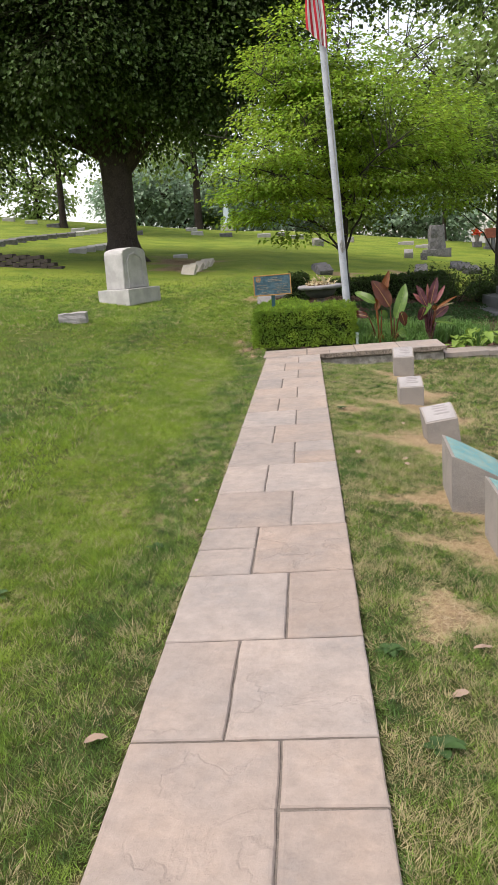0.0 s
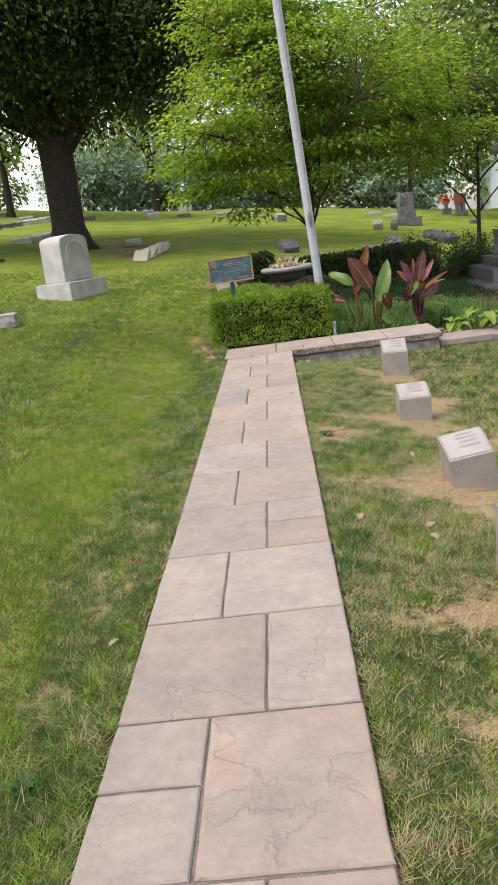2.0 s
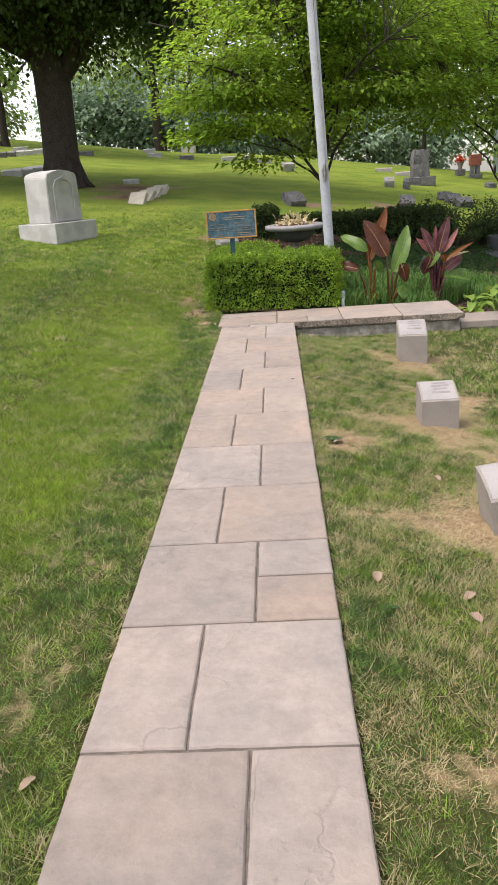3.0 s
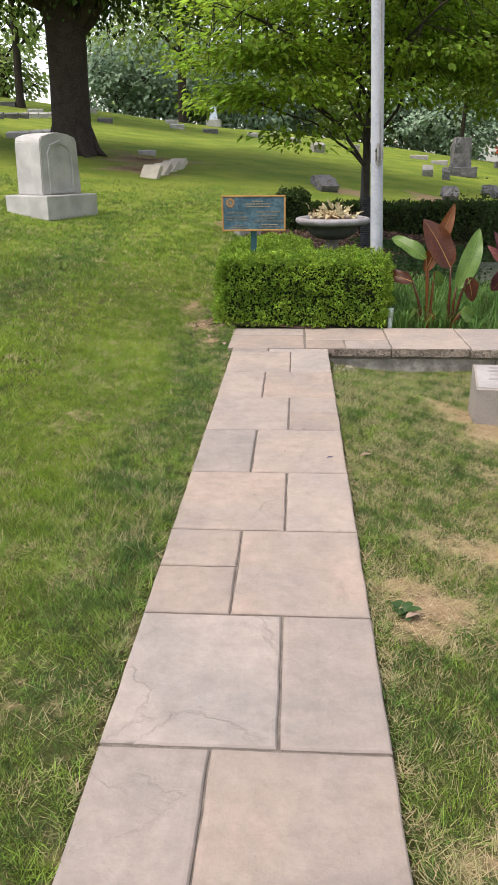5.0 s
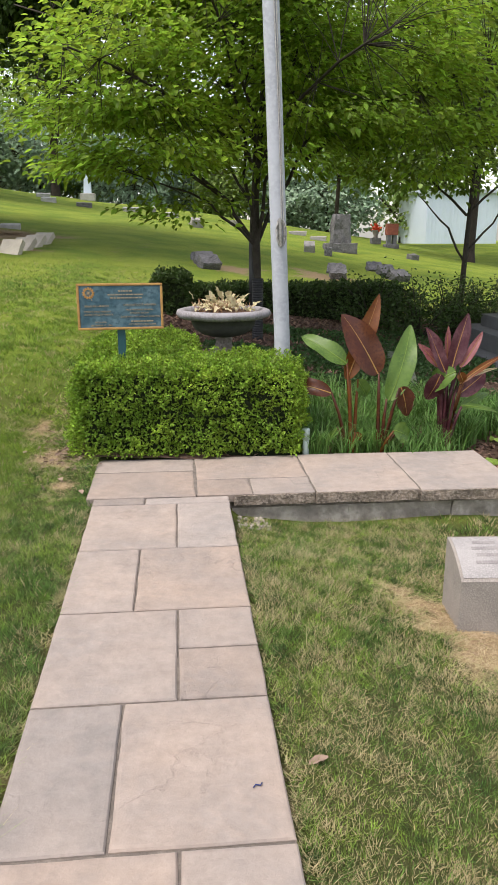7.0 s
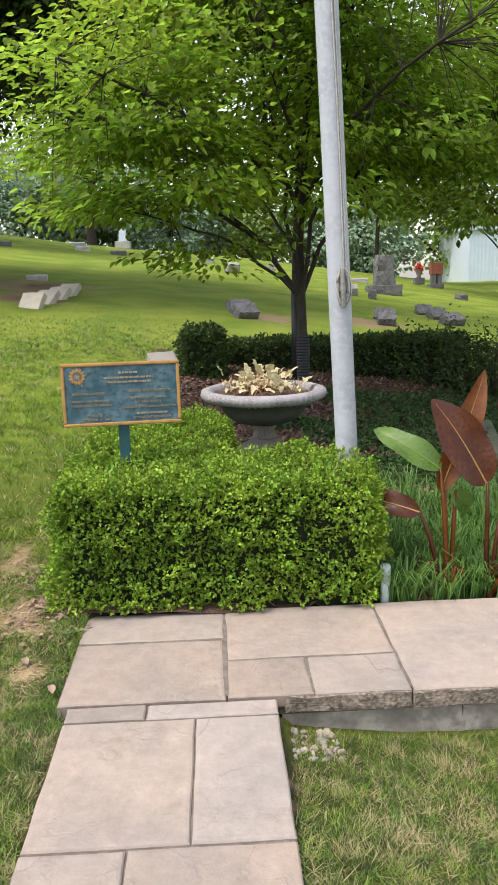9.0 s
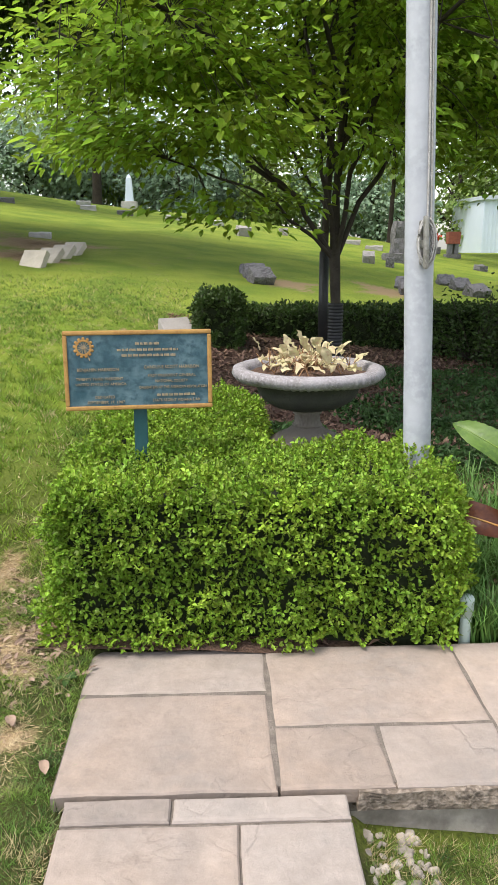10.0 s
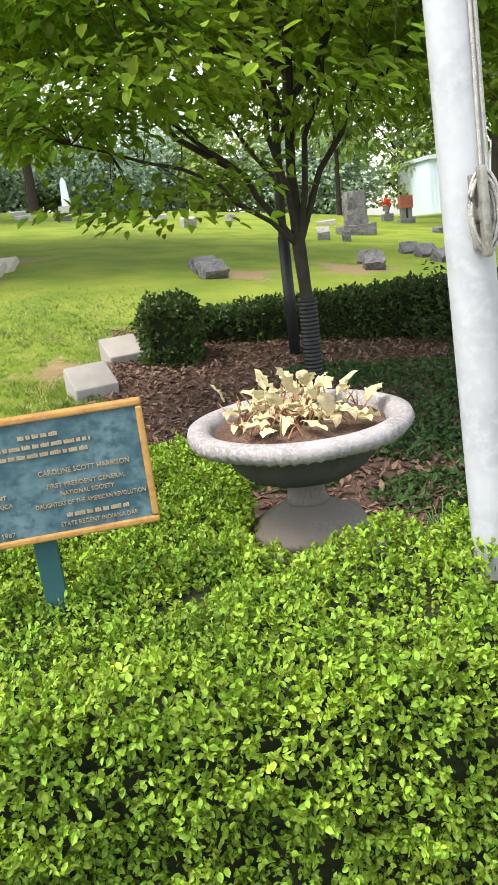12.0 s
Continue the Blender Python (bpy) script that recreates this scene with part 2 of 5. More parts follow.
M_URN = material("urn lead grey", (0.28, 0.265, 0.28), (0.2, 0.185, 0.19), 12, 6, 0.75, 0.3, 90, third=(0.34, 0.325, 0.34))
# One urn body, two tones: foot lightened for reflected light, bowl darkened for shade.
M_URND = material("urn dark body", (0.17, 0.148, 0.125), (0.21, 0.19, 0.17), 6, 6, 0.8, 0.3, 90)
M_URNSHADE = material("urn bowl shade", (0.045, 0.046, 0.042), (0.065, 0.064, 0.058), 9, 6, 0.85, 0.3, 90)
M_DRYLEAF = material("bleached leaf", (0.62, 0.56, 0.36), (0.55, 0.52, 0.28), 14, 4, 0.7, 0.3, 60, third=(0.52, 0.39, 0.27), through_light=0.3, island=0.2)
M_DRYSTEM = material("dead stem", (0.3, 0.17, 0.09), (0.2, 0.11, 0.06), 20, 4, 0.9, 0.3, 90)
M_SLEEVE = material("black corrugated pipe", (0.016, 0.016, 0.018), (0.024, 0.024, 0.026), 20, 3, 0.5, 0.1, 90, spec=0.4)
M_CANRED = material("bronze canna leaf", (0.08, 0.022, 0.011), (0.125, 0.04, 0.015), 9, 4, 0.35, 0.15, 60, third=(0.07, 0.02, 0.011), spec=0.45, through_light=0.4)
M_CANORG = material("orange canna leaf", (0.21, 0.07, 0.014), (0.14, 0.04, 0.012), 9, 4, 0.4, 0.15, 60, spec=0.45, through_light=0.4)
M_CANGRN = material("green canna leaf", (0.14, 0.24, 0.045), (0.085, 0.16, 0.035), 9, 4, 0.4, 0.15, 60, spec=0.45, through_light=0.4)
M_CANPINK = material("pink canna leaf", (0.34, 0.12, 0.13), (0.22, 0.07, 0.08), 14, 5, 0.4, 0.15, 60, spec=0.4, through_light=0.35)
M_RIB = material("leaf midrib", (0.36, 0.16, 0.05), (0.3, 0.2, 0.06), 20, 3, 0.5, 0, 60)
M_MOSSY = material("mossy stone", (0.1, 0.115, 0.08), (0.07, 0.085, 0.05), 8, 6, 0.9, 0.6, 60, third=(0.14, 0.145, 0.12))
M_CANPUR = material("purple canna leaf", (0.075, 0.016, 0.026), (0.15, 0.055, 0.062), 9, 4, 0.4, 0.15, 60, spec=0.45, through_light=0.35)
M_HOSTA = material("lime leaf", (0.24, 0.36, 0.07), (0.19, 0.3, 0.055), 9, 4, 0.4, 0.15, 60, spec=0.4, through_light=0.4)
M_LIRIOPE = material("border grass leaf", (0.09, 0.19, 0.045), (0.13, 0.25, 0.055), 5, 3, 0.45, 0, 30, spec=0.35, through_light=0.3, island=0.35)
M_COVER = material("ground cover leaf", (0.042, 0.09, 0.026), (0.06, 0.12, 0.032), 5, 3, 0.5, 0, 30, through_light=0.3, island=0.35)
M_DEADLEAF = material("fallen leaf", (0.30, 0.215, 0.16), (0.22, 0.155, 0.115), 15, 4, 0.85, 0.2, 90, island=0.3)
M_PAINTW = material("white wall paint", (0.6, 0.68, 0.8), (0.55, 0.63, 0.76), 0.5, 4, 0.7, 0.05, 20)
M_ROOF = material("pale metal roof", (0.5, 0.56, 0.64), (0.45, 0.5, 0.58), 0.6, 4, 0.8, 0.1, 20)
M_BRICK = material("red granite", (0.27, 0.085, 0.055), (0.2, 0.06, 0.045), 9, 4, 0.7, 0.3, 60)
M_DARKBR = material("dark wall stone", (0.055, 0.045, 0.038), (0.085, 0.07, 0.058), 6, 5, 0.95, 0.8, 30)
M_PIPE = material("pale plastic", (0.42, 0.5, 0.47), (0.36, 0.43, 0.4), 14, 4, 0.6, 0.1, 90)
M_FLOWER = material("red petals", (0.6, 0.06, 0.03), (0.7, 0.12, 0.04), 20, 3, 0.7, 0, 60, through_light=0.2)


# ---- mesh helpers ----
def fill(name, verts, faces, mat, parent=None, smooth=False, floats=None):
    """One mesh object from arrays; faces is an (n, 3) or (n, 4) array."""
    me = bpy.data.meshes.new(name)
    verts, faces = np.asarray(verts, dtype=np.float32), np.asarray(faces, dtype=np.int32)
    n, k = faces.shape
    me.vertices.add(len(verts))
    me.vertices.foreach_set("co", verts.ravel())
    me.loops.add(n * k)
    me.loops.foreach_set("vertex_index", faces.ravel())
    me.polygons.add(n)
    me.polygons.foreach_set("loop_start", np.arange(0, n * k, k, dtype=np.int32))
    me.polygons.foreach_set("use_smooth", np.full(n, smooth))
    if floats is not None:
        at = me.attributes.new("dry", "FLOAT", "POINT")
        at.data.foreach_set("value", np.asarray(floats, dtype=np.float32))
    me.update(calc_edges=True)
    me.validate()
    me.materials.append(mat)
    ob = new(name, me)
    ob.parent = parent
    return ob


def part(name, bm, mat, parent=None, label="", smooth=False):
    """One bmesh as one mesh object, under a thing or a part."""
    me = bpy.data.meshes.new(name)
    bmesh.ops.recalc_face_normals(bm, faces=bm.faces)
    if smooth:
        for f in bm.faces:
            f.smooth = True
    bm.to_mesh(me)
    bm.free()
    me.materials.append(mat)
    ob = new(name, me)
    ob.parent = parent
    return tagged(ob, label)


def empty(name, m, label, category, group="", kind=""):
    ob = new(name)
    ob.empty_display_size = 0.1
    ob.matrix_world = m
    return tagged(ob, label, category, group, kind)


def block(sx, sy, sz, bevel=0.01, m=None, bm=None, taper=1.0, rough=0.0, segs=2):
    """A bevelled block standing on z = 0, tapered to its top, with worn corners."""
    own = bmesh.new()
    bmesh.ops.create_cube(own, size=1.0)
    for v in own.verts:
        k = taper if v.co.z > 0 else 1.0
        v.co = Vector((v.co.x * sx * k, v.co.y * sy * k, (v.co.z + 0.5) * sz))
    if rough:
        bmesh.ops.subdivide_edges(own, edges=own.edges[:], cuts=5, use_grid_fill=True)
        for v in own.verts:
            v.co += noise.noise_vector(v.co * 7.0 / max(sx, sz, 0.3) + Vector((sx * 31, sy * 17, sz * 7))) * rough
    elif bevel:
        bmesh.ops.bevel(own, geom=own.edges[:], offset=bevel, segments=segs, affect="EDGES", profile=0.6)
    if m is not None:
        own.transform(m)
    if bm is None:
        return own
    tmp = bpy.data.meshes.new("t")
    own.to_mesh(tmp)
    own.free()
    bm.from_mesh(tmp)
    bpy.data.meshes.remove(tmp)
    return bm


def lathe(profile, steps=64, flute=None):
    """A turned body from (radius, height) pairs; flute(i, angle) scales the radius."""
    bm = bmesh.new()
    rings = []
    for i, (r, z) in enumerate(profile):
        ring = []
        for k in range(steps):
            a = 2 * math.pi * k / steps
            rr, zz = (r, z) if flute is None else flute(i, r, z, a)
            ring.append(bm.verts.new((rr * math.cos(a), rr * math.sin(a), zz)))
        rings.append(ring)
    for a, b in zip(rings, rings[1:]):
        for k in range(steps):
            bm.faces.new((a[k], a[(k + 1) % steps], b[(k + 1) % steps], b[k]))
    for ring in (rings[0], rings[-1]):
        bm.faces.new(ring)
    return bm


def tubes(runs, sides=8):
    """Arrays of tapered tubes; each run is a list of (point, radius)."""
    V, F = [], []
    for run in runs:
        base = len(V)
        n = len(run)
        for i, (p, r) in enumerate(run):
            p = Vector(p)
            a, b = Vector(run[max(i - 1, 0)][0]), Vector(run[min(i + 1, n - 1)][0])
            d = (b - a).normalized()
            u = d.orthogonal().normalized() if abs(d.z) > 0.99 else d.cross(Vector((0, 0, 1))).normalized()
            w = d.cross(u)
            for k in range(sides):
                t = 2 * math.pi * k / sides
                V.append(p + (u * math.cos(t) + w * math.sin(t)) * r)
        for i in range(n - 1):
            for k in range(sides):
                q = (k + 1) % sides
                F.append((base + i * sides + k, base + i * sides + q, base + (i + 1) * sides + q, base + (i + 1) * sides + k))
        V.append(Vector(run[-1][0]))
        for k in range(sides):
            F.append((base + (n - 1) * sides + k, base + (n - 1) * sides + (k + 1) % sides, len(V) - 1, len(V) - 1))
    return [tuple(v) for v in V], F


def tube_part(name, runs, mat, parent=None, sides=8, label="", smooth=True):
    V, F = tubes(runs, sides)
    me = bpy.data.meshes.new(name)
    me.from_pydata(V, [], [f[:3] if f[2] == f[3] else f for f in F])
    if smooth:
        me.polygons.foreach_set("use_smooth", [True] * len(me.polygons))
    me.materials.append(mat)
    ob = new(name, me)
    ob.parent = parent
    return tagged(ob, label)


def unit(a):
    return a / np.maximum(np.linalg.norm(a, axis=1, keepdims=True), 1e-6)


def leaves(name, P, D, size, mat, parent=None, wide=0.55, rng=None, droop=0.25, flat=0.5, simple=False):
    """Folded leaves of four triangles' outline at points P, growing along D."""
    rng = rng or np.random.default_rng(1)
    n = len(P)
    D = unit(D + rng.normal(0, 0.35, (n, 3)))
    up = np.tile([0, 0, 1.0], (n, 1)) * flat + rng.normal(0, 0.5, (n, 3))
    S = unit(np.cross(D, up))
    U = unit(np.cross(S, D))
    s = (size * rng.uniform(0.6, 1.25, n))[:, None]
    tip = P + D * s - U * s * droop
    lift = U * s * 0.09
    w = S * s * wide * 0.5
    if simple:
        w = w * 1.3
        V = np.stack([P, P + D * s * 0.45 - w + lift, tip, P + D * s * 0.45 + w + lift], 1).reshape(-1, 3)
        return fill(name, V, np.arange(n * 4).reshape(-1, 4), mat, parent)
    lo, hi = P + D * s * 0.28, P + D * s * 0.66 - U * s * droop * 0.35
    V = np.stack([P, lo - w * 0.92 + lift, hi - w * 0.82 + lift, tip, hi + w * 0.82 + lift, lo + w * 0.92 + lift], 1).reshape(-1, 3)
    i = np.arange(n)[:, None] * 6
    F = np.concatenate([i + [0, 1, 2, 3], i + [0, 3, 4, 5]], 1).reshape(-1, 4)
    return fill(name, V, F, mat, parent)


def swept_leaf(length, width, bend, fold=0.25, waves=0.0, n=10, seed=0):
    """A broad blade with a midrib, along +x, bending down, with some thickness in its fold."""
    r = random.Random(seed)
    bm = bmesh.new()
    rows = []
    x = z = 0.0
    ang = bend[0]
    for i in range(n + 1):
        t = i / n
        w = width * 0.5 * min(1.0, 2.7 * (t + 0.03) ** 0.7 * (1.001 - t) ** 0.75)
        lift = abs(w) * fold + math.sin(t * 17 + r.random()) * waves * w
        rows.append([bm.verts.new((x - math.sin(ang) * h, s * w, z + math.cos(ang) * h)) for s, h in ((-1, lift), (-0.5, lift * 0.45), (0, 0), (0.5, lift * 0.45), (1, lift * (1 - waves)))])
        ang += (bend[1] - bend[0]) / n
        x += math.cos(ang) * length / n
        z += math.sin(ang) * length / n
    for a, b in zip(rows, rows[1:]):
        for k in range(4):
            bm.faces.new((a[k], a[k + 1], b[k + 1], b[k]))
    return bm


# ---- lie of the land ----
def smooth(a, b, v):
    t = np.clip((v - a) / (b - a), 0, 1)
    return t * t * (3 - 2 * t)


def land(x, y):
    """Height of the ground: level along the path, falling to one side, a hill beyond the garden."""
    x, y = np.asarray(x, dtype=float), np.asarray(y, dtype=float)
    xc = np.clip(x, -20, 14)
    d = np.clip(y - 10.2, 0, 40)
    far = np.maximum(y - 50, 0)
    z = LAND[0] * xc + LAND[1] * d + LAND[2] * xc * d + LAND[3] * d * d - far * 0.01
    side = np.where(x > 0, -0.03 - 0.15 * np.clip(x - 0.38, 0, 1.6) - 0.04 * np.clip(x - 1.98, 0, 8), -0.02 + 0.12 * np.clip(-x - 0.45, 0, 12) * smooth(0.4, 2.0, -x))
    z = z - 0.15 * smooth(1.6, 3.2, -x) * smooth(12.6, 15.0, y) * (1 - 0.4 * smooth(17.5, 21, y)) - 0.2 * smooth(28, 44, y) * smooth(-2, 8, -x)
    near = 1 - smooth(9.9, 12.5, y)
    z = z * (1 - near) + side * near
    bed = smooth(10.3, 10.8, y) * smooth(0.7, 1.0, x) * (1 - smooth(12.0, 13.0, y))
    z = z * (1 - bed) + np.minimum(z, 0.0) * bed
    z = z - (0.1 - 0.16 * smooth(0.7, 2.0, x)) * smooth(0.3, 0.41, x) * (1 - smooth(2.2, 4.0, x)) * smooth(9.2, 10.15, y) * (1 - smooth(10.3, 10.9, y))
    return z + 0.012 * np.sin(x * 2.1 + y * 0.7) * np.sin(y * 1.3 - x * 0.6) * smooth(0.5, 1.2, np.abs(x))


def at(x, y, dz=0.0):
    return float(land(x, y)) + dz


def dryness(x, y):
    """How far the turf has dried to straw."""
    v = np.zeros_like(np.asarray(x, dtype=float))
    for cx, cy, r in DRY_SPOTS:
        ang = np.arctan2(y - cy, x - cx)
        rag = 1 + 0.28 * np.sin(3 * ang + cx * 7) + 0.2 * np.sin(7 * ang + cy * 5)
        v = np.maximum(v, 1 - smooth(r * 0.25, r * 1.15, np.hypot(x - cx, (y - cy) * 0.8) * rag))
    right = smooth(0.3, 0.7, x) * (1 - smooth(10.4, 11, y))
    wob = np.sin(x * 5.1 + np.sin(y * 3.3) * 1.7) * np.sin(y * 4.2 + x * 2.0) + 0.6 * np.sin(x * 13 + y * 9) * np.sin(y * 11 - x * 5)
    v = np.maximum(v, right * np.clip(0.02 + 0.12 * wob, 0, 0.4) * (1 - 0.5 * smooth(2, 4, x)))
    left = smooth(0.3, 0.6, -x) * (1 - smooth(0.8, 3.5, -x))
    v = np.maximum(v, left * np.clip(0.04 + 0.2 * wob, 0, 0.5))
    edge = np.maximum(1 - smooth(0.38, 0.47, np.abs(x)), 0) * (y < 10.2) * (y > -4.6)
    return np.maximum(v, edge * 0.3)


def band(x, y):
    """Mowing bands on the lawn beside the path: the nap's sheen painted as bright strips between duller ones."""
    v = smooth(0.66, 0.95, -x + 0.08 * np.sin(y * 2.3)) * (1 - smooth(1.8, 2.5, -x + 0.15 * np.sin(y * 1.1)))
    v = v + smooth(2.4, 3.0, -x) * (0.5 + 0.35 * np.sin(x * 3.1 + y * 0.35))
    return np.clip(v, 0, 1) * (1 - 0.45 * smooth(9.5, 14, y)) * (1 - smooth(15, 19, y)) * (0.85 + 0.15 * np.sin(x * 4 + y * 3.1))


LAND = (-0.105, 0.0667, -0.00095, 0.0000385)
DRY_SPOTS = ((1.36, 8.93, 0.36), (1.2, 7.0, 0.4), (1.12, 5.52, 0.42), (1.15, 4.0, 0.4), (0.75, 2.5, 0.2), (1.25, 3.2, 0.42), (1.45, 7.7, 0.3), (-0.72, 10.9, 0.15), (-0.85, 11.4, 0.13), (0.6, 6.6, 0.18), (1.5, 6.4, 0.24), (-0.58, 10.45, 0.1), (-3.6, 23.0, 0.9), (-3.9, 25.5, 1.3), (1.3, 22.7, 0.7), (3.4, 23.3, 0.8), (-0.9, 16.0, 0.35))


# ---- ground ----
def stretch(stops):
    out = []
    for a, b, step in stops:
        out.append(np.arange(a, b, step))
    return np.concatenate(out)


gx = np.concatenate([[-900, -400, -200, -120, -80], stretch(((-55, -20, 5.0), (-20, -6, 1.0), (-6, -2.2, 0.25), (-2.2, 3.0, 0.08), (3.0, 8, 0.25), (8, 22, 1.0), (22, 61, 5.0))), [80, 120, 200, 400, 900]])
gy = np.concatenate([[-900, -300, -100, -40, -15, -6], stretch(((-3, 0, 0.3), (0, 14, 0.09), (14, 26, 0.25), (26, 60, 1.0), (60, 101, 8.0))), [140, 200, 400, 900]])
GX, GY = np.meshgrid(gx, gy)
GZ = land(GX, GY)
under = (np.abs(GX) < 0.40) & (GY < 10.25) & (GY > -4.6)
GZ = np.where(under, -0.06, GZ)
GZ = np.where((GX > -0.40) & (GX < 2.08) & (GY > 10.22) & (GY < 10.9), np.minimum(GZ, -0.1), GZ)
idx = np.arange(GX.size).reshape(GX.shape)
quads = np.stack([idx[:-1, :-1], idx[:-1, 1:], idx[1:, 1:], idx[1:, :-1]], -1).reshape(-1, 4)
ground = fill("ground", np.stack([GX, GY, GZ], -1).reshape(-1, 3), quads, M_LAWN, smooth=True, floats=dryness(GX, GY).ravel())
# Where blades stand: earth painted dark for the shaded gaps between them.
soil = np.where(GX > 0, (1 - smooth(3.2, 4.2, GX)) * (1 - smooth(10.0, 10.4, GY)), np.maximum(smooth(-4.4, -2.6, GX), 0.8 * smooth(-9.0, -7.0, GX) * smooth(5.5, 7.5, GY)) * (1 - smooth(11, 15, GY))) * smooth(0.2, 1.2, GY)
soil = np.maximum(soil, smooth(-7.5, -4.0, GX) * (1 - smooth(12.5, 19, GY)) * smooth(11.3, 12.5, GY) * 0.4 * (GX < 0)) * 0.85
# Half that darkening where no blades stand, to match the bladed turf's tone.
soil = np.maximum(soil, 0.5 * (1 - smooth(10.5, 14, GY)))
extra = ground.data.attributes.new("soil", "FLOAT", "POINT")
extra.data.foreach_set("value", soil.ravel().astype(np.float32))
# Light off the mown nap, carried as a brighter turf tint.
nap_sheen = ground.data.attributes.new("band", "FLOAT", "POINT")
nap_sheen.data.foreach_set("value", (0.8 * band(GX, GY)).ravel().astype(np.float32))
tagged(ground, "rolling cemetery lawn with mown turf and dry patches", "lawn", kind="structure")


def blades(name, x0, x1, y0, y1, density, tall, wide, seed, keep=None):
    """Mown turf: blades in small splayed tufts, with dark gaps between, some tufts dried to straw."""
    rng = np.random.default_rng(seed)
    n = int((x1 - x0) * (y1 - y0) * density)
    spots = max(1, n // 15)
    rad = 0.011 + wide * 3.2
    tx, ty = rng.uniform(x0, x1, spots), rng.uniform(y0, y1, spots)
    high, nod, luck = rng.uniform(0.55, 1.3, spots), rng.uniform(0, 2 * np.pi, spots), rng.random(spots)
    k = rng.integers(0, spots, n)
    ox, oy = rng.normal(0, rad, n), rng.normal(0, rad, n)
    x, y = tx[k] + ox, ty[k] + oy
    ok = ~((np.abs(x) < 0.385) & (y < 10.2)) & ~((x > -0.42) & (x < 2.12) & (y > 10.19) & (y < 10.96)) & ~((x > -0.62 + np.maximum(y - 13, 0) * 0.05) & (y > 10.97) & (x < 6)) & ~((x > 2.0) & (y > 10.35))
    dry = dryness(x, y)
    ok &= rng.random(n) > dry * 0.4
    if keep is not None:
        ok &= rng.random(n) < keep(x, y)
    x, y, dry, k, ox, oy = x[ok], y[ok], dry[ok], k[ok], ox[ok], oy[ok]
    n = len(x)
    z = land(x, y) - 0.004
    patch = 0.85 + 0.25 * np.sin(x * 1.9 + y * 0.8) * np.sin(y * 2.3 - x)
    h = tall * rng.uniform(0.6, 1.2, n) * high[k] * patch * (1 - 0.72 * dry)
    a = rng.uniform(0, 2 * np.pi, n)
    lean = rng.uniform(0.1, 0.8, n) + dry * 4.0
    b = rng.uniform(0, 2 * np.pi, n)
    P = np.stack([x, y, z], 1)
    W = np.stack([np.cos(a), np.sin(a), np.zeros(n)], 1) * wide * rng.uniform(0.6, 1.3, n)[:, None]
    out = 0.55 / rad
    T = P + np.stack([(np.cos(b) * lean + 0.35 * np.cos(nod[k]) + ox * out) * h, (np.sin(b) * lean + 0.35 * np.sin(nod[k]) + oy * out) * h, h], 1)
    V = np.stack([P - W, P + W, T], 1).reshape(-1, 3)
    pn = 0.7 * np.sin(x * 13 + 1.9 * np.sin(y * 7)) * np.sin(y * 12 + 1.6 * np.sin(x * 9)) + 0.6 * np.sin(x * 31 + y * 8) * np.sin(y * 27 - x * 13)
    odds = np.where(x > 0, np.clip(0.34 + 0.42 * pn, 0.05, 0.9), np.clip(0.1 + 0.3 * pn * (1 - smooth(0.7, 1.6, -x)), 0.05, 0.6))
    speck = np.clip(dry * rng.uniform(0.5, 1.5, n) + ((luck[k] < odds) & (rng.random(n) < 0.75) | (rng.random(n) < odds * 0.35)) * 0.9, 0, 1)
    ob = fill(name, V, np.arange(3 * n).reshape(-1, 3), M_BLADE, floats=np.repeat(speck, 3))
    # The same painted nap brightness on the blades themselves.
    nap_sheen = ob.data.attributes.new("band", "FLOAT", "POINT")
    nap_sheen.data.foreach_set("value", np.repeat(band(x, y) * rng.uniform(0.15, 0.85, n), 3).astype(np.float32))
    return tagged(ob, "short mown green turf with straw-coloured dry blades", "grass", kind="stuff")


def straw(seed):
    """Dead clippings lying flat over the bare patches."""
    rng = np.random.default_rng(seed)
    X, Y = [], []
    for cx, cy, rad in DRY_SPOTS:
        n = int(6500 * rad * rad * 3.1)
        a, q = rng.uniform(0, 2 * np.pi, n), np.abs(rng.normal(0, 0.6, n)) * rad * 1.25
        X.append(cx + np.cos(a) * q * (1 + 0.3 * np.sin(3 * a + cx * 9)))
        Y.append(cy + np.sin(a) * q * 1.2)
    x, y = np.concatenate(X), np.concatenate(Y)
    ok = ~((np.abs(x) < 0.385) & (y < 10.2)) & ~((x > -0.42) & (y > 10.19))
    x, y = x[ok], y[ok]
    n = len(x)
    P = np.stack([x, y, land(x, y) + rng.uniform(0.002, 0.014, n)], 1)
    a = rng.uniform(0, 2 * np.pi, n)
    D = np.stack([np.cos(a), np.sin(a), rng.normal(0, 0.12, n)], 1) * rng.uniform(0.012, 0.035, n)[:, None]
    W = np.stack([-np.sin(a), np.cos(a), np.zeros(n)], 1) * 0.0012
    V = np.stack([P - D - W, P - D + W, P + D + [0, 0, 0.002]], 1).reshape(-1, 3)
    return tagged(fill("dry_straw", V, np.arange(3 * n).reshape(-1, 3), M_STRAW), "flattened straw-coloured dead grass on bare patches", "straw", kind="stuff")


straw(9)
blades("grass", 0.38, 1.55, 0.7, 10.22, 40000, 0.037, 0.0014, 3)
blades("grass", -1.55, -0.38, 0.7, 11.6, 36000, 0.04, 0.0014, 4)
blades("grass", -4.2, -1.55, 1.5, 12.5, 8500, 0.05, 0.003, 5, lambda a, b: smooth(-4.2, -2.8, a) * (1 - smooth(10.5, 12.5, b) * 0.7))
blades("grass", 1.55, 4.2, 1.5, 10.4, 5500, 0.048, 0.0033, 6)
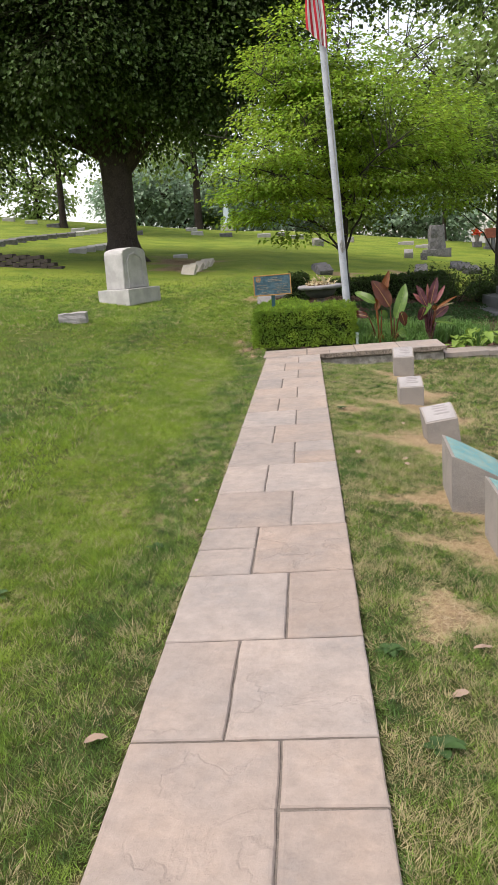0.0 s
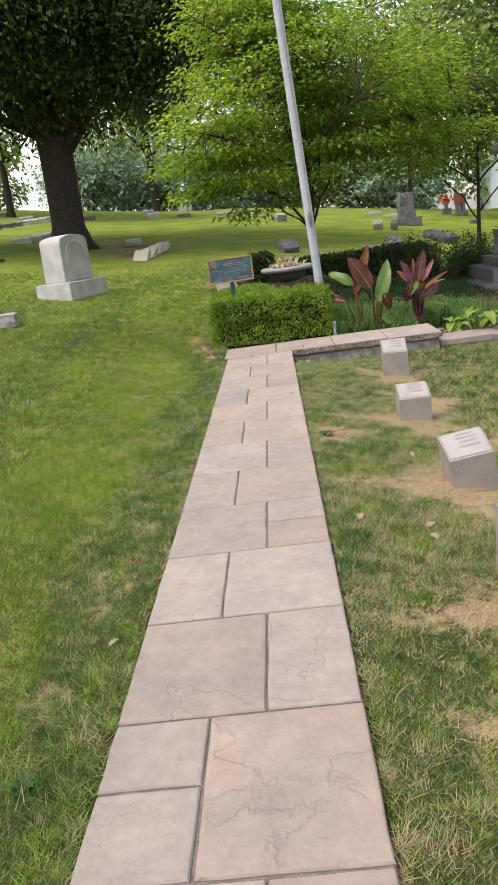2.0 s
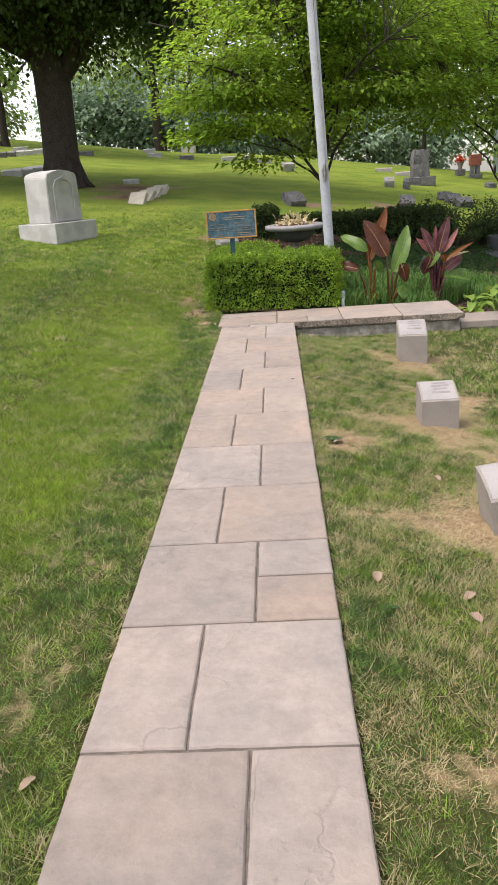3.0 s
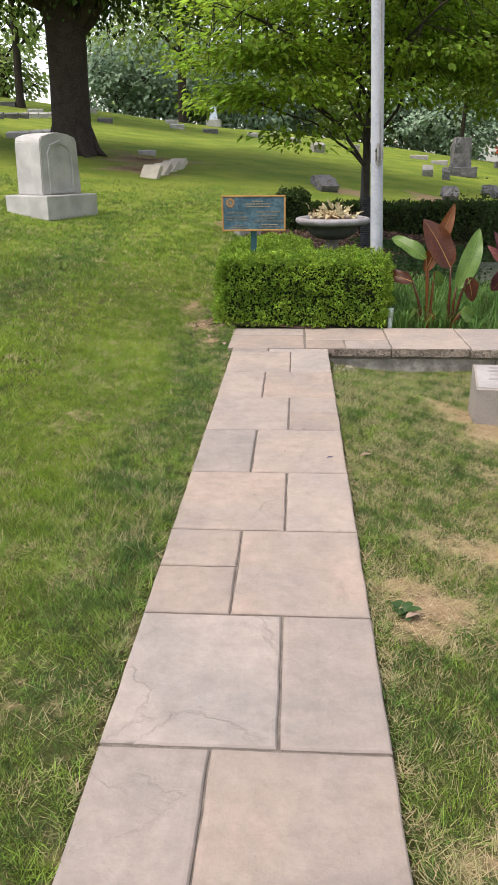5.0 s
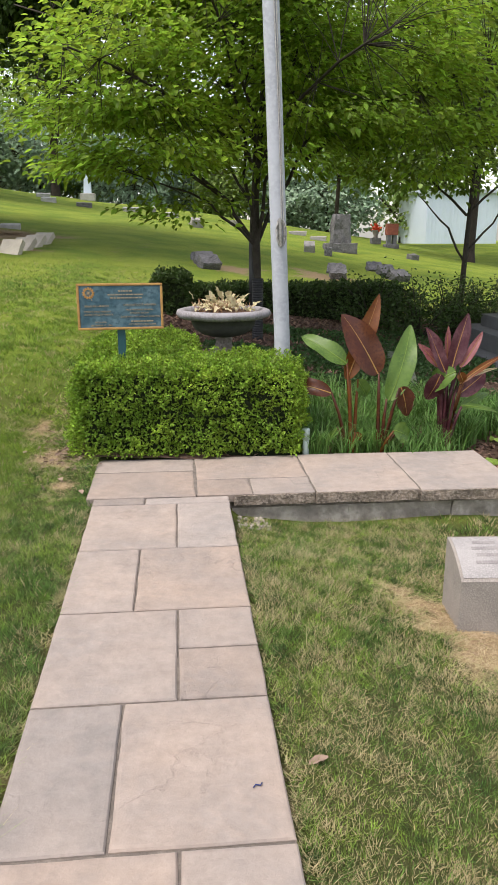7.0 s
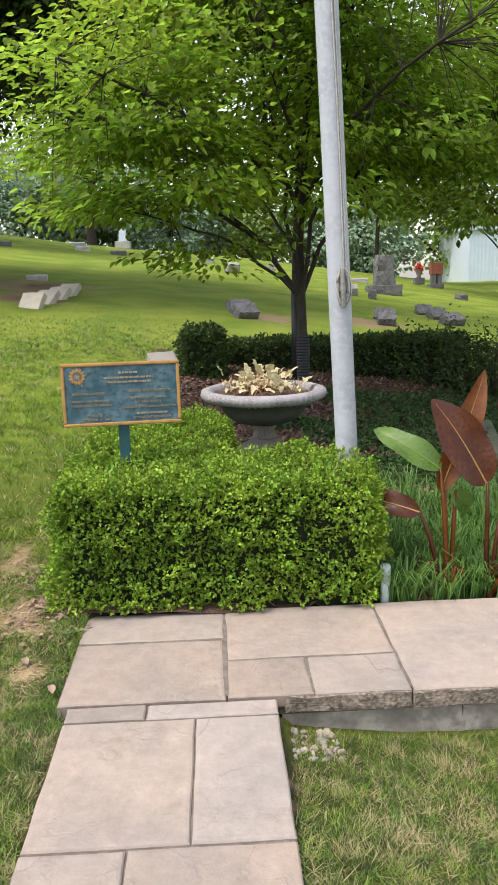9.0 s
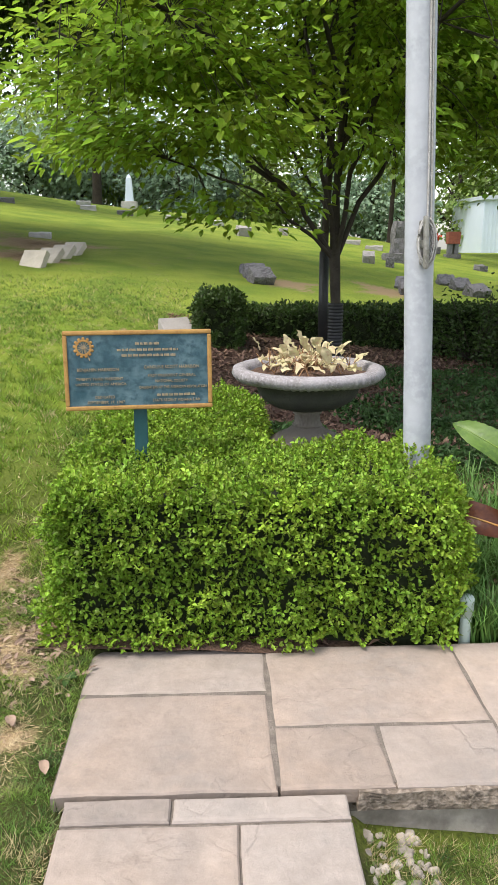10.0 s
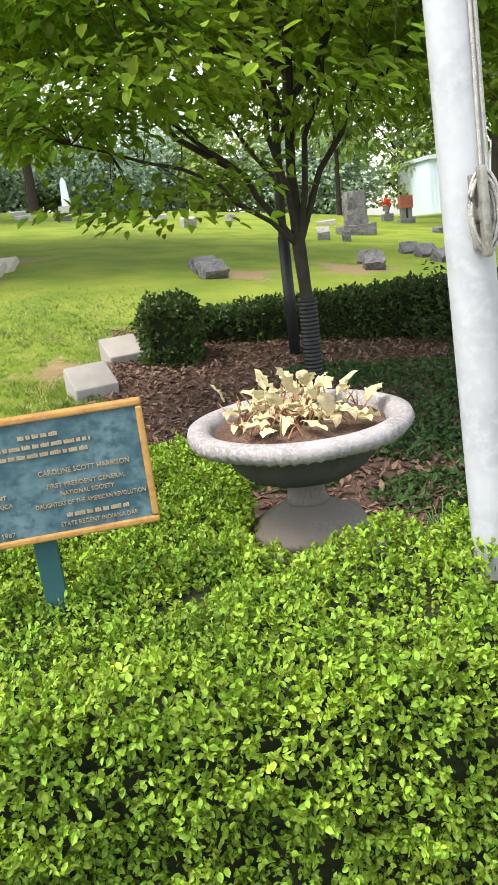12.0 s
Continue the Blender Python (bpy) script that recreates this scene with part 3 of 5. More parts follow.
blades("grass", -9.0, -4.0, 5.5, 11.8, 3000, 0.045, 0.0036, 8, lambda a, b: smooth(-9.0, -7.0, a) * smooth(5.5, 7.0, b))
blades("grass", -8.5, -0.4, 11.6, 22.0, 3800, 0.05, 0.0042, 7, lambda a, b: (1 - smooth(13.5, 22, b)) * smooth(-8.5, -5.5, a))

# ---- paved path ----
path = empty("pavement", pose(0, 0, 0), "pink-tan stamped flagstone garden path, slightly weathered", "path", kind="structure")
bm = block(0.745, 15.0, 0.09, 0, pose(0, 2.69, -0.1005))
block(2.5, 0.70, 0.09, 0, pose(0.83, 10.575, -0.089), bm)
tagged(part("mortar_bed", bm, M_JOINT, path), "sunken sandy joint bed")


def worn_tile(x0, x1, y0, y1, top, thick, seed, ragged=0.004):
    """A slab with a slightly uneven outline and rounded arrises."""
    r = random.Random(seed)
    x0, x1, y0, y1 = x0 + 0.0038, x1 - 0.0038, y0 + 0.006, y1 - 0.006
    loop = []
    for ax, ay, bx, by in ((x0, y0, x1, y0), (x1, y0, x1, y1), (x1, y1, x0, y1), (x0, y1, x0, y0)):
        n = max(3, int(math.hypot(bx - ax, by - ay) / 0.09))
        for i in range(n):
            t = i / n
            loop.append(Vector((ax + (bx - ax) * t + r.uniform(-1, 1) * ragged * 0.6, ay + (by - ay) * t + r.uniform(-1, 1) * ragged * 0.6, 0)))
    c = Vector(((x0 + x1) / 2, (y0 + y1) / 2, 0))
    bm2 = bmesh.new()
    tilt = Vector((r.uniform(-1, 1) * 0.0012, r.uniform(-1, 1) * 0.0012, 0))
    rings = []
    for inset, z in ((0, top - thick), (0, top - 0.007), (0.005, top - 0.0015), (0.014, top)):
        ring = []
        for v in loop:
            d = (c - v)
            p = v + Vector((math.copysign(min(inset, abs(d.x)), d.x), math.copysign(min(inset, abs(d.y)), d.y), 0))
            ring.append(bm2.verts.new((p.x, p.y, z + tilt.dot(p - c))))
        rings.append(ring)
    for a, b in zip(rings, rings[1:]):
        for k in range(len(a)):
            q = (k + 1) % len(a)
            bm2.faces.new((a[k], a[q], b[q], b[k]))
    bm2.faces.new(rings[-1])
    return bm2


ROW = 0.607
tiles = []
for i in range(24):
    y1, y0 = 10.098 - ROW * i, 10.098 - ROW * (i + 1)
    j = 0.087 if i % 2 == 0 else -0.087
    ym = (y0 + y1) / 2 + 0.01
    left, right = [(y0, y1)], [(y0, y1)]
    if i % 6 == 2:
        right = [(y0, ym), (ym, y1)]
    if i % 6 == 5:
        left = [(y0, ym), (ym, y1)]
    tiles += [(-0.381, j, a, b, 0.0) for a, b in left] + [(j, 0.381, a, b, 0.0) for a, b in right]
tiles += [(-0.381, -0.09, 10.098, 10.196, 0.003), (-0.09, 0.381, 10.098, 10.196, 0.0)]
tiles += [(-0.425, 0.196, 10.2, 10.665, 0.004), (-0.425, 0.196, 10.665, 10.95, 0.004), (0.2, 0.52, 10.2, 10.48, 0.006), (0.52, 0.885, 10.2, 10.48, 0.006), (0.2, 0.885, 10.48, 10.95, 0.006), (0.885, 1.5, 10.19, 10.95, 0.008), (1.5, 2.12, 10.18, 10.95, 0.005)]
for k, (x0, x1, y0, y1, top) in enumerate(tiles):
    part("paving_stone", worn_tile(x0, x1, y0, y1, top, 0.05, k, 0.0035 if y0 < 10.19 else 0.006), M_TILE, path)

# ---- low retaining wall under the raised end of the paving ----
wall = empty("retaining_wall", pose(0, 0, 0), "low weathered grey stone retaining wall under tan coping slabs", "wall", kind="structure")
r = random.Random(4)
x = 0.41
while x < 2.0:
    w = min(r.uniform(0.6, 0.9), 2.09 - x)
    part("wall_stone", block(w - 0.002, 0.62, 0.30, 0, pose(x + w / 2, 10.235 + 0.31, -0.338), rough=0.018), M_WALL, wall)
    x += w
for x0, x1, y0, top in ((0.41, 0.885, 10.2, 0.006), (0.885, 1.5, 10.19, 0.008), (1.5, 2.12, 10.18, 0.005)):
    part("split_edge", block(x1 - x0 - 0.006, 0.06, 0.06, 0, pose((x0 + x1) / 2, y0 + 0.022, top - 0.068), rough=0.013), M_EDGE, wall, "rough split brown edge of the coping")
low = empty("low_coping", pose(0, 0, 0), "lower run of tan stone coping edging the planting bed", "coping", kind="structure")
x = 2.13
while x < 6.4:
    w = 0.62
    part("coping_stone", worn_tile(x, x + w, 10.36, 10.86, at(x, 10.6) * 0.2 - 0.085, 0.07, int(x * 100)), M_TILE, low)
    part("wall_stone", block(w - 0.006, 0.44, 0.22, 0, pose(x + w / 2, 10.61, at(x, 10.6) * 0.2 - 0.37), rough=0.006), M_WALL, low)
    x += w
bm = bmesh.new()
for k in range(60):
    a, b = r.uniform(0.39, 0.6), r.uniform(10.0, 10.2)
    block(r.uniform(0.01, 0.04), r.uniform(0.01, 0.03), r.uniform(0.006, 0.016), 0.003, pose(a, b, at(a, b, 0.0), r.uniform(-25, 25), r.uniform(-25, 25), r.uniform(0, 90)), bm, segs=1, taper=r.uniform(0.4, 1.0))
tagged(part("gravel", bm, M_WALL), "broken pale stone rubble at the wall's foot", "gravel", kind="stuff")


# ---- hedges ----
def hedge(name, boxes, density, size, mat, label, seed, bulge=0.05, heart=M_GAPSHADE):
    """A clipped hedge: a near-black heart standing for inner shade and a skin of many small leaves over rounded boxes.
    """
    rng = np.random.default_rng(seed)
    thing = empty(name, pose(0, 0, 0), label, "hedge")
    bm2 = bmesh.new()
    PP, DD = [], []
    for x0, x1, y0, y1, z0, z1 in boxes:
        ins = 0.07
        # Filler block, coloured near black for the shade seen between leaves.
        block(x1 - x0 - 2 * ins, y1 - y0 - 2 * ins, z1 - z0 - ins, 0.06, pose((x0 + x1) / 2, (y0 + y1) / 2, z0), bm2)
        c, hsz = np.array([(x0 + x1) / 2, (y0 + y1) / 2, (z0 + z1) / 2]), np.array([x1 - x0, y1 - y0, z1 - z0]) / 2
        areas = [(0, hsz[1] * hsz[2]), (1, hsz[0] * hsz[2]), (2, hsz[0] * hsz[1])]
        for ax, ar in areas:
            for sg in (-1, 1):
                if (ax == 2 and sg < 0) or (ax == 1 and sg > 0 and y1 < 12):
                    continue
                n = int(ar * 4 * density)
                u = rng.uniform(-1, 1, (n, 3))
                u[:, ax] = sg
                rad = 0.13
                inner = np.maximum(hsz - rad, 0.01)
                p = u * hsz
                q = np.clip(p, -inner, inner)
                nrm = unit(p - q)
                p = q + nrm * rad * (1.0 if rad < hsz.min() else 0.8)
                lump = np.array([noise.noise(Vector(v + c) * 5.5) + 0.8 * noise.noise(Vector(v + c) * 15.0) for v in p])[:, None]
                p = p + nrm * (lump * bulge - rng.random((n, 1)) ** 2 * 0.09) + c
                ok = np.array([noise.noise(Vector(v) * 9.0 + Vector((seed, 0, 0))) > -0.5 for v in p])
                for bx in boxes:
                    if bx != (x0, x1, y0, y1, z0, z1):
                        ok &= ~((p[:, 0] > bx[0] + .06) & (p[:, 0] < bx[1] - .06) & (p[:, 1] > bx[2] + .06) & (p[:, 1] < bx[3] - .06) & (p[:, 2] < bx[5] - 0.06))
                ok &= p[:, 2] > max(z0 + 0.012, 0.024 if name == "box_hedge" else -9)
                shoot = unit(nrm + np.array([0, 0, 0.35]) + rng.normal(0, 0.35, (n, 3)))[ok]
                base = p[ok]
                for k in range(4):
                    PP.append(base + shoot * size * (0.36 * k - 0.6))
                    DD.append(shoot * (0.35 + 0.18 * k) + unit(rng.normal(0, 1, base.shape)) * 0.85)
    part("hedge_core", bm2, heart, thing, "near-black filler block for the hedge's inner shade")
    P, D = np.concatenate(PP), np.concatenate(DD)
    leaves("foliage", P, D, size, mat, thing, 0.66, rng, 0.08, 0.6)
    return thing


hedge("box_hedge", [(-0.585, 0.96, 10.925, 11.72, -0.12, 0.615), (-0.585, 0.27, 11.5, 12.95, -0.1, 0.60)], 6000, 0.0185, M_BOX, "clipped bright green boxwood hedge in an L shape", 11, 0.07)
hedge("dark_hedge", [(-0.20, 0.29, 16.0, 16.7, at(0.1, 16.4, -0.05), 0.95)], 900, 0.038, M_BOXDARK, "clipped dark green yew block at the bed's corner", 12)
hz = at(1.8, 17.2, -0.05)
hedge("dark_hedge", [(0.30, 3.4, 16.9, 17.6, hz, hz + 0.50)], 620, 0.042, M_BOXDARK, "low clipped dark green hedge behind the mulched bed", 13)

# ---- planting bed ----
bx, by = np.meshgrid(np.arange(-0.75, 9.0, 0.12), np.arange(10.9, 18.3, 0.12))
wob = 0.12 * np.sin(by * 2.3) + 0.08 * np.sin(by * 5.1)
edge_x = np.where(by < 13, -0.6, -0.6 + (by - 13) * 0.05) + wob
hide = np.where(bx < edge_x, -0.08, 0.022) + 0.012 * np.sin(bx * 17 + by * 5) * np.sin(by * 19)
hide = np.where(by > 17.9 + 0.2 * np.sin(bx * 2), -0.08, hide)
idx = np.arange(bx.size).reshape(bx.shape)
quads = np.stack([idx[:-1, :-1], idx[:-1, 1:], idx[1:, 1:], idx[1:, :-1]], -1).reshape(-1, 4)
tagged(fill("mulch_bed", np.stack([bx, by, land(bx, by) + hide], -1).reshape(-1, 3), quads, M_MULCH, smooth=True), "dark brown shredded bark mulch bed", "mulch", kind="structure")
rng = np.random.default_rng(21)
n = 34000
px, py = rng.uniform(-0.6, 5.0, n), rng.uniform(10.98, 17.8, n)
ok = px > -0.55
P = np.stack([px, py, land(px, py) + 0.022], 1)[ok]
chips = leaves("mulch_chips", P, np.stack([rng.normal(0, 1, len(P)), rng.normal(0, 1, len(P)), rng.uniform(0, 0.5, len(P))], 1), 0.062, M_CHIP, None, 0.35, rng, 0.05, 1.5, True)
tagged(chips, "loose reddish-brown bark chips", "mulch", kind="stuff")


def tufts(name, x0, x1, y0, y1, count, per, tall, mat, label, seed, keep=None):
    """Arching strap leaves in clumps."""
    rg = np.random.default_rng(seed)
    V, F = [], []
    cx, cy = rg.uniform(x0, x1, count), rg.uniform(y0, y1, count)
    if keep is not None:
        k = keep(cx, cy)
        cx, cy = cx[k], cy[k]
    X = np.repeat(cx, per) + rg.normal(0, 0.03, len(cx) * per)
    Y = np.repeat(cy, per) + rg.normal(0, 0.03, len(cx) * per)
    n = len(X)
    Z = land(X, Y) + 0.02
    a = rg.uniform(0, 2 * np.pi, n)
    h = tall * rg.uniform(0.6, 1.2, n)
    reach = h * rg.uniform(0.15, 0.95, n)
    dx, dy = np.cos(a), np.sin(a)
    w = 0.005 * rg.uniform(0.7, 1.3, n)
    ring = []
    for t, up in ((0, 0), (0.35, 0.6), (0.7, 0.92), (1.0, 0.85)):
        ww = w * (1 - t * 0.85)
        cxp, cyp, czp = X + dx * reach * t ** 1.5, Y + dy * reach * t ** 1.5, Z + h * up
        ring += [np.stack([cxp - dy * ww, cyp + dx * ww, czp], 1), np.stack([cxp + dy * ww, cyp - dx * ww, czp], 1)]
    V = np.stack(ring, 1).reshape(-1, 3)
    i = np.arange(n)[:, None] * 8
    F = np.concatenate([i + [0, 1, 3, 2], i + [2, 3, 5, 4], i + [4, 5, 7, 6]], 1).reshape(-1, 4)
    return tagged(fill(name, V, F, mat, smooth=True), label, "grass", kind="stuff")


tufts("border_grass", 0.95, 2.9, 10.99, 12.4, 300, 26, 0.26, M_LIRIOPE, "green strap-leaved border grass behind the coping", 31, lambda a, b: ~((a > 2.0) & (b < 11.45)))
tufts("border_grass", 2.9, 5.5, 11.2, 12.4, 120, 26, 0.26, M_LIRIOPE, "green strap-leaved border grass beside the granite steps", 32, lambda a, b: b > 11.45)


def cover(x, y, rad, count, seed, tall=0.06):
    rg = np.random.default_rng(seed)
    t, q = rg.uniform(0, 2 * np.pi, count), np.sqrt(rg.random(count)) * rad
    X, Y = x + np.cos(t) * q * 1.6, y + np.sin(t) * q
    P = np.stack([X, Y, land(X, Y) + 0.02 + tall * rg.random(count) * (1 - (q / rad) ** 2)], 1)
    D = np.stack([rg.normal(0, 1, count), rg.normal(0, 1, count), rg.uniform(0.2, 1, count)], 1)
    tagged(leaves("ground_cover", P, D, 0.045, M_COVER, None, 0.6, rg), "low dark green creeping ground cover on the mulch", "ground cover", kind="stuff")


for k, (x, y, rad, cnt) in enumerate(((0.75, 14.3, 0.28, 900), (1.45, 13.9, 0.35, 1200), (1.35, 15.6, 0.3, 900), (2.3, 14.2, 0.8, 5200), (2.2, 15.4, 0.6, 3000), (3.4, 14.6, 0.8, 4500), (1.5, 13.1, 0.35, 1300), (2.4, 13.2, 0.6, 3000), (0.55, 13.4, 0.2, 500), (3.6, 15.9, 0.8, 3000), (5.0, 15.0, 1.0, 3500))):
    cover(x, y, rad, cnt, 40 + k)


def shrub(x, y, rad, tall, count, seed, mat, label, size=0.05):
    rg = np.random.default_rng(seed)
    z = at(x, y)
    thing = empty("shrub", pose(0, 0, 0), label, "shrub", "shrubs behind the bed")
    runs = []
    P, D = [], []
    for k in range(22):
        a, e = rg.uniform(0, 2 * math.pi), rg.uniform(0.35, 1.4)
        L = tall * rg.uniform(0.7, 1.15)
        p0 = Vector((x, y, z))
        tip = p0 + Vector((math.cos(a) * math.cos(e) * rad * 1.4, math.sin(a) * math.cos(e) * rad, math.sin(e) * L))
        runs.append([(p0, 0.012), ((p0 + tip) / 2 + Vector((0, 0, 0.05)), 0.008), (tip, 0.003)])
        m = count // 22
        t = rg.uniform(0.3, 1.0, (m, 1))
        q = np.array(p0) * (1 - t) + np.array(tip) * t + rg.normal(0, 0.08, (m, 3))
        q[:, 2] = np.maximum(q[:, 2], z + 0.02)
        P.append(q)
        D.append(np.tile(np.array([math.cos(a), math.sin(a), 0.4]), (m, 1)) + rg.normal(0, 0.6, (m, 3)))
    tagged(tube_part("stem_tangle", runs, M_TWIG, thing, 5), kind="stuff")
    leaves("foliage", np.concatenate(P), np.concatenate(D), size, mat, thing, 0.55, rg)


for k, (x, y, rad, tall) in enumerate(((2.9, 16.8, 0.5, 0.75), (3.4, 16.2, 0.55, 0.8), (4.0, 16.7, 0.6, 0.85), (4.6, 17.0, 0.6, 0.8), (5.3, 17.2, 0.65, 0.85), (6.0, 17.2, 0.7, 0.8), (6.9, 17.4, 0.7, 0.85))):
    shrub(x, y, rad, tall, 2200, 60 + k, M_BOXDARK, "loose dark green shrub with arching twigs")


# ---- trees ----
def tree(name, base, trunk, limbs, envelope, clumps, per, leaf, mat, bark, label, seed, hang=0.3, spread=0.35, layered=0.0, sides=10, parent_twigs=True, group="", flat=1.2, simple=False):
    """A tapered trunk, limbs to chosen points, and twigs from the limbs to many leafy clumps spread through uneven ellipsoids."""
    rg = np.random.default_rng(seed)
    rnd = random.Random(seed)
    thing = empty(name, pose(*base), label, "tree", group)
    B = Vector(base)
    tube_part("trunk", [[(Vector(p), r) for p, r in run] for run in trunk], bark, thing, sides)
    nodes, runs = [], []
    for a, b, r0, r1 in limbs:
        a, b = Vector(a), Vector(b)
        run = []
        n = 7
        for i in range(n + 1):
            t = i / n
            p = a.lerp(b, t) + Vector((noise.noise(a * 3 + Vector((t * 3, 0, 0))), noise.noise(b * 3 + Vector((0, t * 3, 0))), 0.6 * noise.noise(a + b + Vector((0, 0, t * 3))))) * (0.10 * (b - a).length * math.sin(math.pi * min(1, t + 0.15)))
            p.z += math.sin(t * math.pi) * 0.07 * (b - a).length
            if i == 0:
                p = a.copy()
            run.append((p, r0 + (r1 - r0) * t))
            if i > 1:
                nodes.append(p)
        runs.append(run)
    NP = np.array([tuple(p) for p in nodes])
    weights = np.array([e[3] * e[4] * e[5] for e in envelope])
    pick = rg.choice(len(envelope), clumps, p=weights / weights.sum())
    P, D = [], []
    for e in pick:
        cx, cy, cz, ra, rb, rc = envelope[e]
        v = rg.normal(0, 1, 3)
        v = v / np.linalg.norm(v) * rg.random() ** 0.45
        c = np.array([cx + v[0] * ra, cy + v[1] * rb, cz + v[2] * rc])
        if layered:
            c[2] = np.round(c[2] / layered) * layered + rg.normal(0, layered * 0.13) - 0.03 * np.hypot(v[0], v[1]) ** 2 * rc
        if noise.noise(Vector(c) * (2.2 / max(ra, 1.0))) < -0.22:
            continue
        near = NP[np.argmin(((NP - c) ** 2).sum(1))]
        d = c - near
        if parent_twigs:
            m = (near + c) / 2 + np.array([0, 0, 0.06 * np.linalg.norm(d)])
            k = min(0.004 + 0.003 * np.linalg.norm(d), 0.012) * leaf / 0.1
            runs.append([(near, k), (m, k * 0.7), (c, k * 0.3)])
        q = rg.normal(0, 1, (per, 3)) * np.array([spread, spread, spread * (0.35 if layered else 0.75)]) + c
        out = q - np.array([[cx, cy, cz]])
        out[:, 2] *= 0.3
        P.append(q)
        D.append(unit(out) + np.array([0, 0, -hang]))
    for run in runs[:len(limbs)]:
        tube_part("limb", [run], bark, thing, 6)
    if len(runs) > len(limbs):
        tagged(tube_part("fine_branching", runs[len(limbs):], bark, thing, 5), kind="stuff")
    leaves("crown", np.concatenate(P), np.concatenate(D), leaf, mat, thing, 0.66, rg, 0.2, flat, simple)
    for ch in thing.children:
        ch.matrix_parent_inverse = thing.matrix_world.inverted()
    return thing


# the old shade tree on the slope
tx, ty = -5.7, 25.0
tz = at(tx, ty, -0.1)
trunk = [[((tx - 0.02, ty, tz), 0.66), ((tx, ty, tz + 0.22), 0.55), ((tx, ty, tz + 0.7), 0.5), ((tx + 0.03, ty, tz + 1.8), 0.48), ((tx + 0.05, ty, tz + 3.0), 0.50), ((tx - 0.15, ty, tz + 4.5), 0.42), ((tx - 0.3, ty, tz + 8.0), 0.3), ((tx, ty, tz + 12.0), 0.12)]]
for a in (0.3, 1.3, 2.4, 3.5, 4.5, 5.4):
    dx, dy = math.cos(a), math.sin(a)
    trunk.append([((tx + dx * 0.85, ty + dy * 0.85, tz - 0.05), 0.05), ((tx + dx * 0.58, ty + dy * 0.58, tz + 0.16), 0.12), ((tx + dx * 0.36, ty + dy * 0.36, tz + 0.75), 0.14)])
fk = (tx + 0.02, ty, tz + 2.7)
limbs = [(fk, (tx + 3.2, ty - 0.8, tz + 6.0), 0.2, 0.06), (fk, (tx - 3.6, ty - 0.5, tz + 6.2), 0.26, 0.06), ((tx, ty, tz + 3.6), (tx + 4.8, ty - 2.5, tz + 8.5), 0.22, 0.05), ((tx, ty, tz + 4.0), (tx - 5, ty - 2.5, tz + 8.5), 0.22, 0.05), ((tx, ty, tz + 3.4), (tx + 0.6, ty - 4.6, tz + 7.0), 0.2, 0.05), ((tx, ty, tz + 4.5), (tx - 2.5, ty + 4, tz + 9), 0.2, 0.05), ((tx, ty, tz + 4.5), (tx + 3, ty + 4, tz + 9), 0.2, 0.05), ((tx, ty, tz + 6), (tx + 1.5, ty - 2, tz + 13), 0.2, 0.05), ((tx, ty, tz + 2.2), (tx + 2.2, ty - 0.3, tz + 4.6), 0.12, 0.04), ((tx, ty, tz + 3.2), (tx - 6.3, ty - 1, tz + 5.2), 0.16, 0.04), ((tx, ty, tz + 4.6), (tx + 8.5, ty - 0.5, tz + 7.3), 0.2, 0.07), ((tx + 6.5, ty - 0.4, tz + 6.8), (tx + 13.0, ty - 0.8, tz + 7.5), 0.08, 0.03)]
tree("shade_tree", (tx, ty, tz), trunk, limbs, [(tx, ty, tz + 8.6, 6.2, 5.5, 5.2), (tx + 3.0, ty - 1.2, tz + 6.8, 3.4, 3.0, 3.2), (tx - 4.2, ty - 1.5, tz + 5.4, 4.0, 3.0, 2.9), (tx - 0.6, ty - 3.0, tz + 6.6, 3.2, 2.4, 2.8), (tx + 3.4, ty - 0.5, tz + 4.9, 2.6, 2.2, 1.9), (tx + 4.8, ty - 1.0, tz + 7.2, 3.2, 2.6, 2.4), (tx + 5.4, ty - 0.8, tz + 9.0, 3.4, 2.6, 2.3), (tx + 8.2, ty - 0.5, tz + 7.5, 3.0, 2.2, 0.8), (tx + 11.2, ty - 0.8, tz + 7.3, 2.6, 2.0, 0.75)], 4000, 64, 0.14, M_OAK, M_BARK, "huge old shade tree with dark trunk and dense crown", 5, hang=0.5, spread=0.4, sides=20, simple=True)

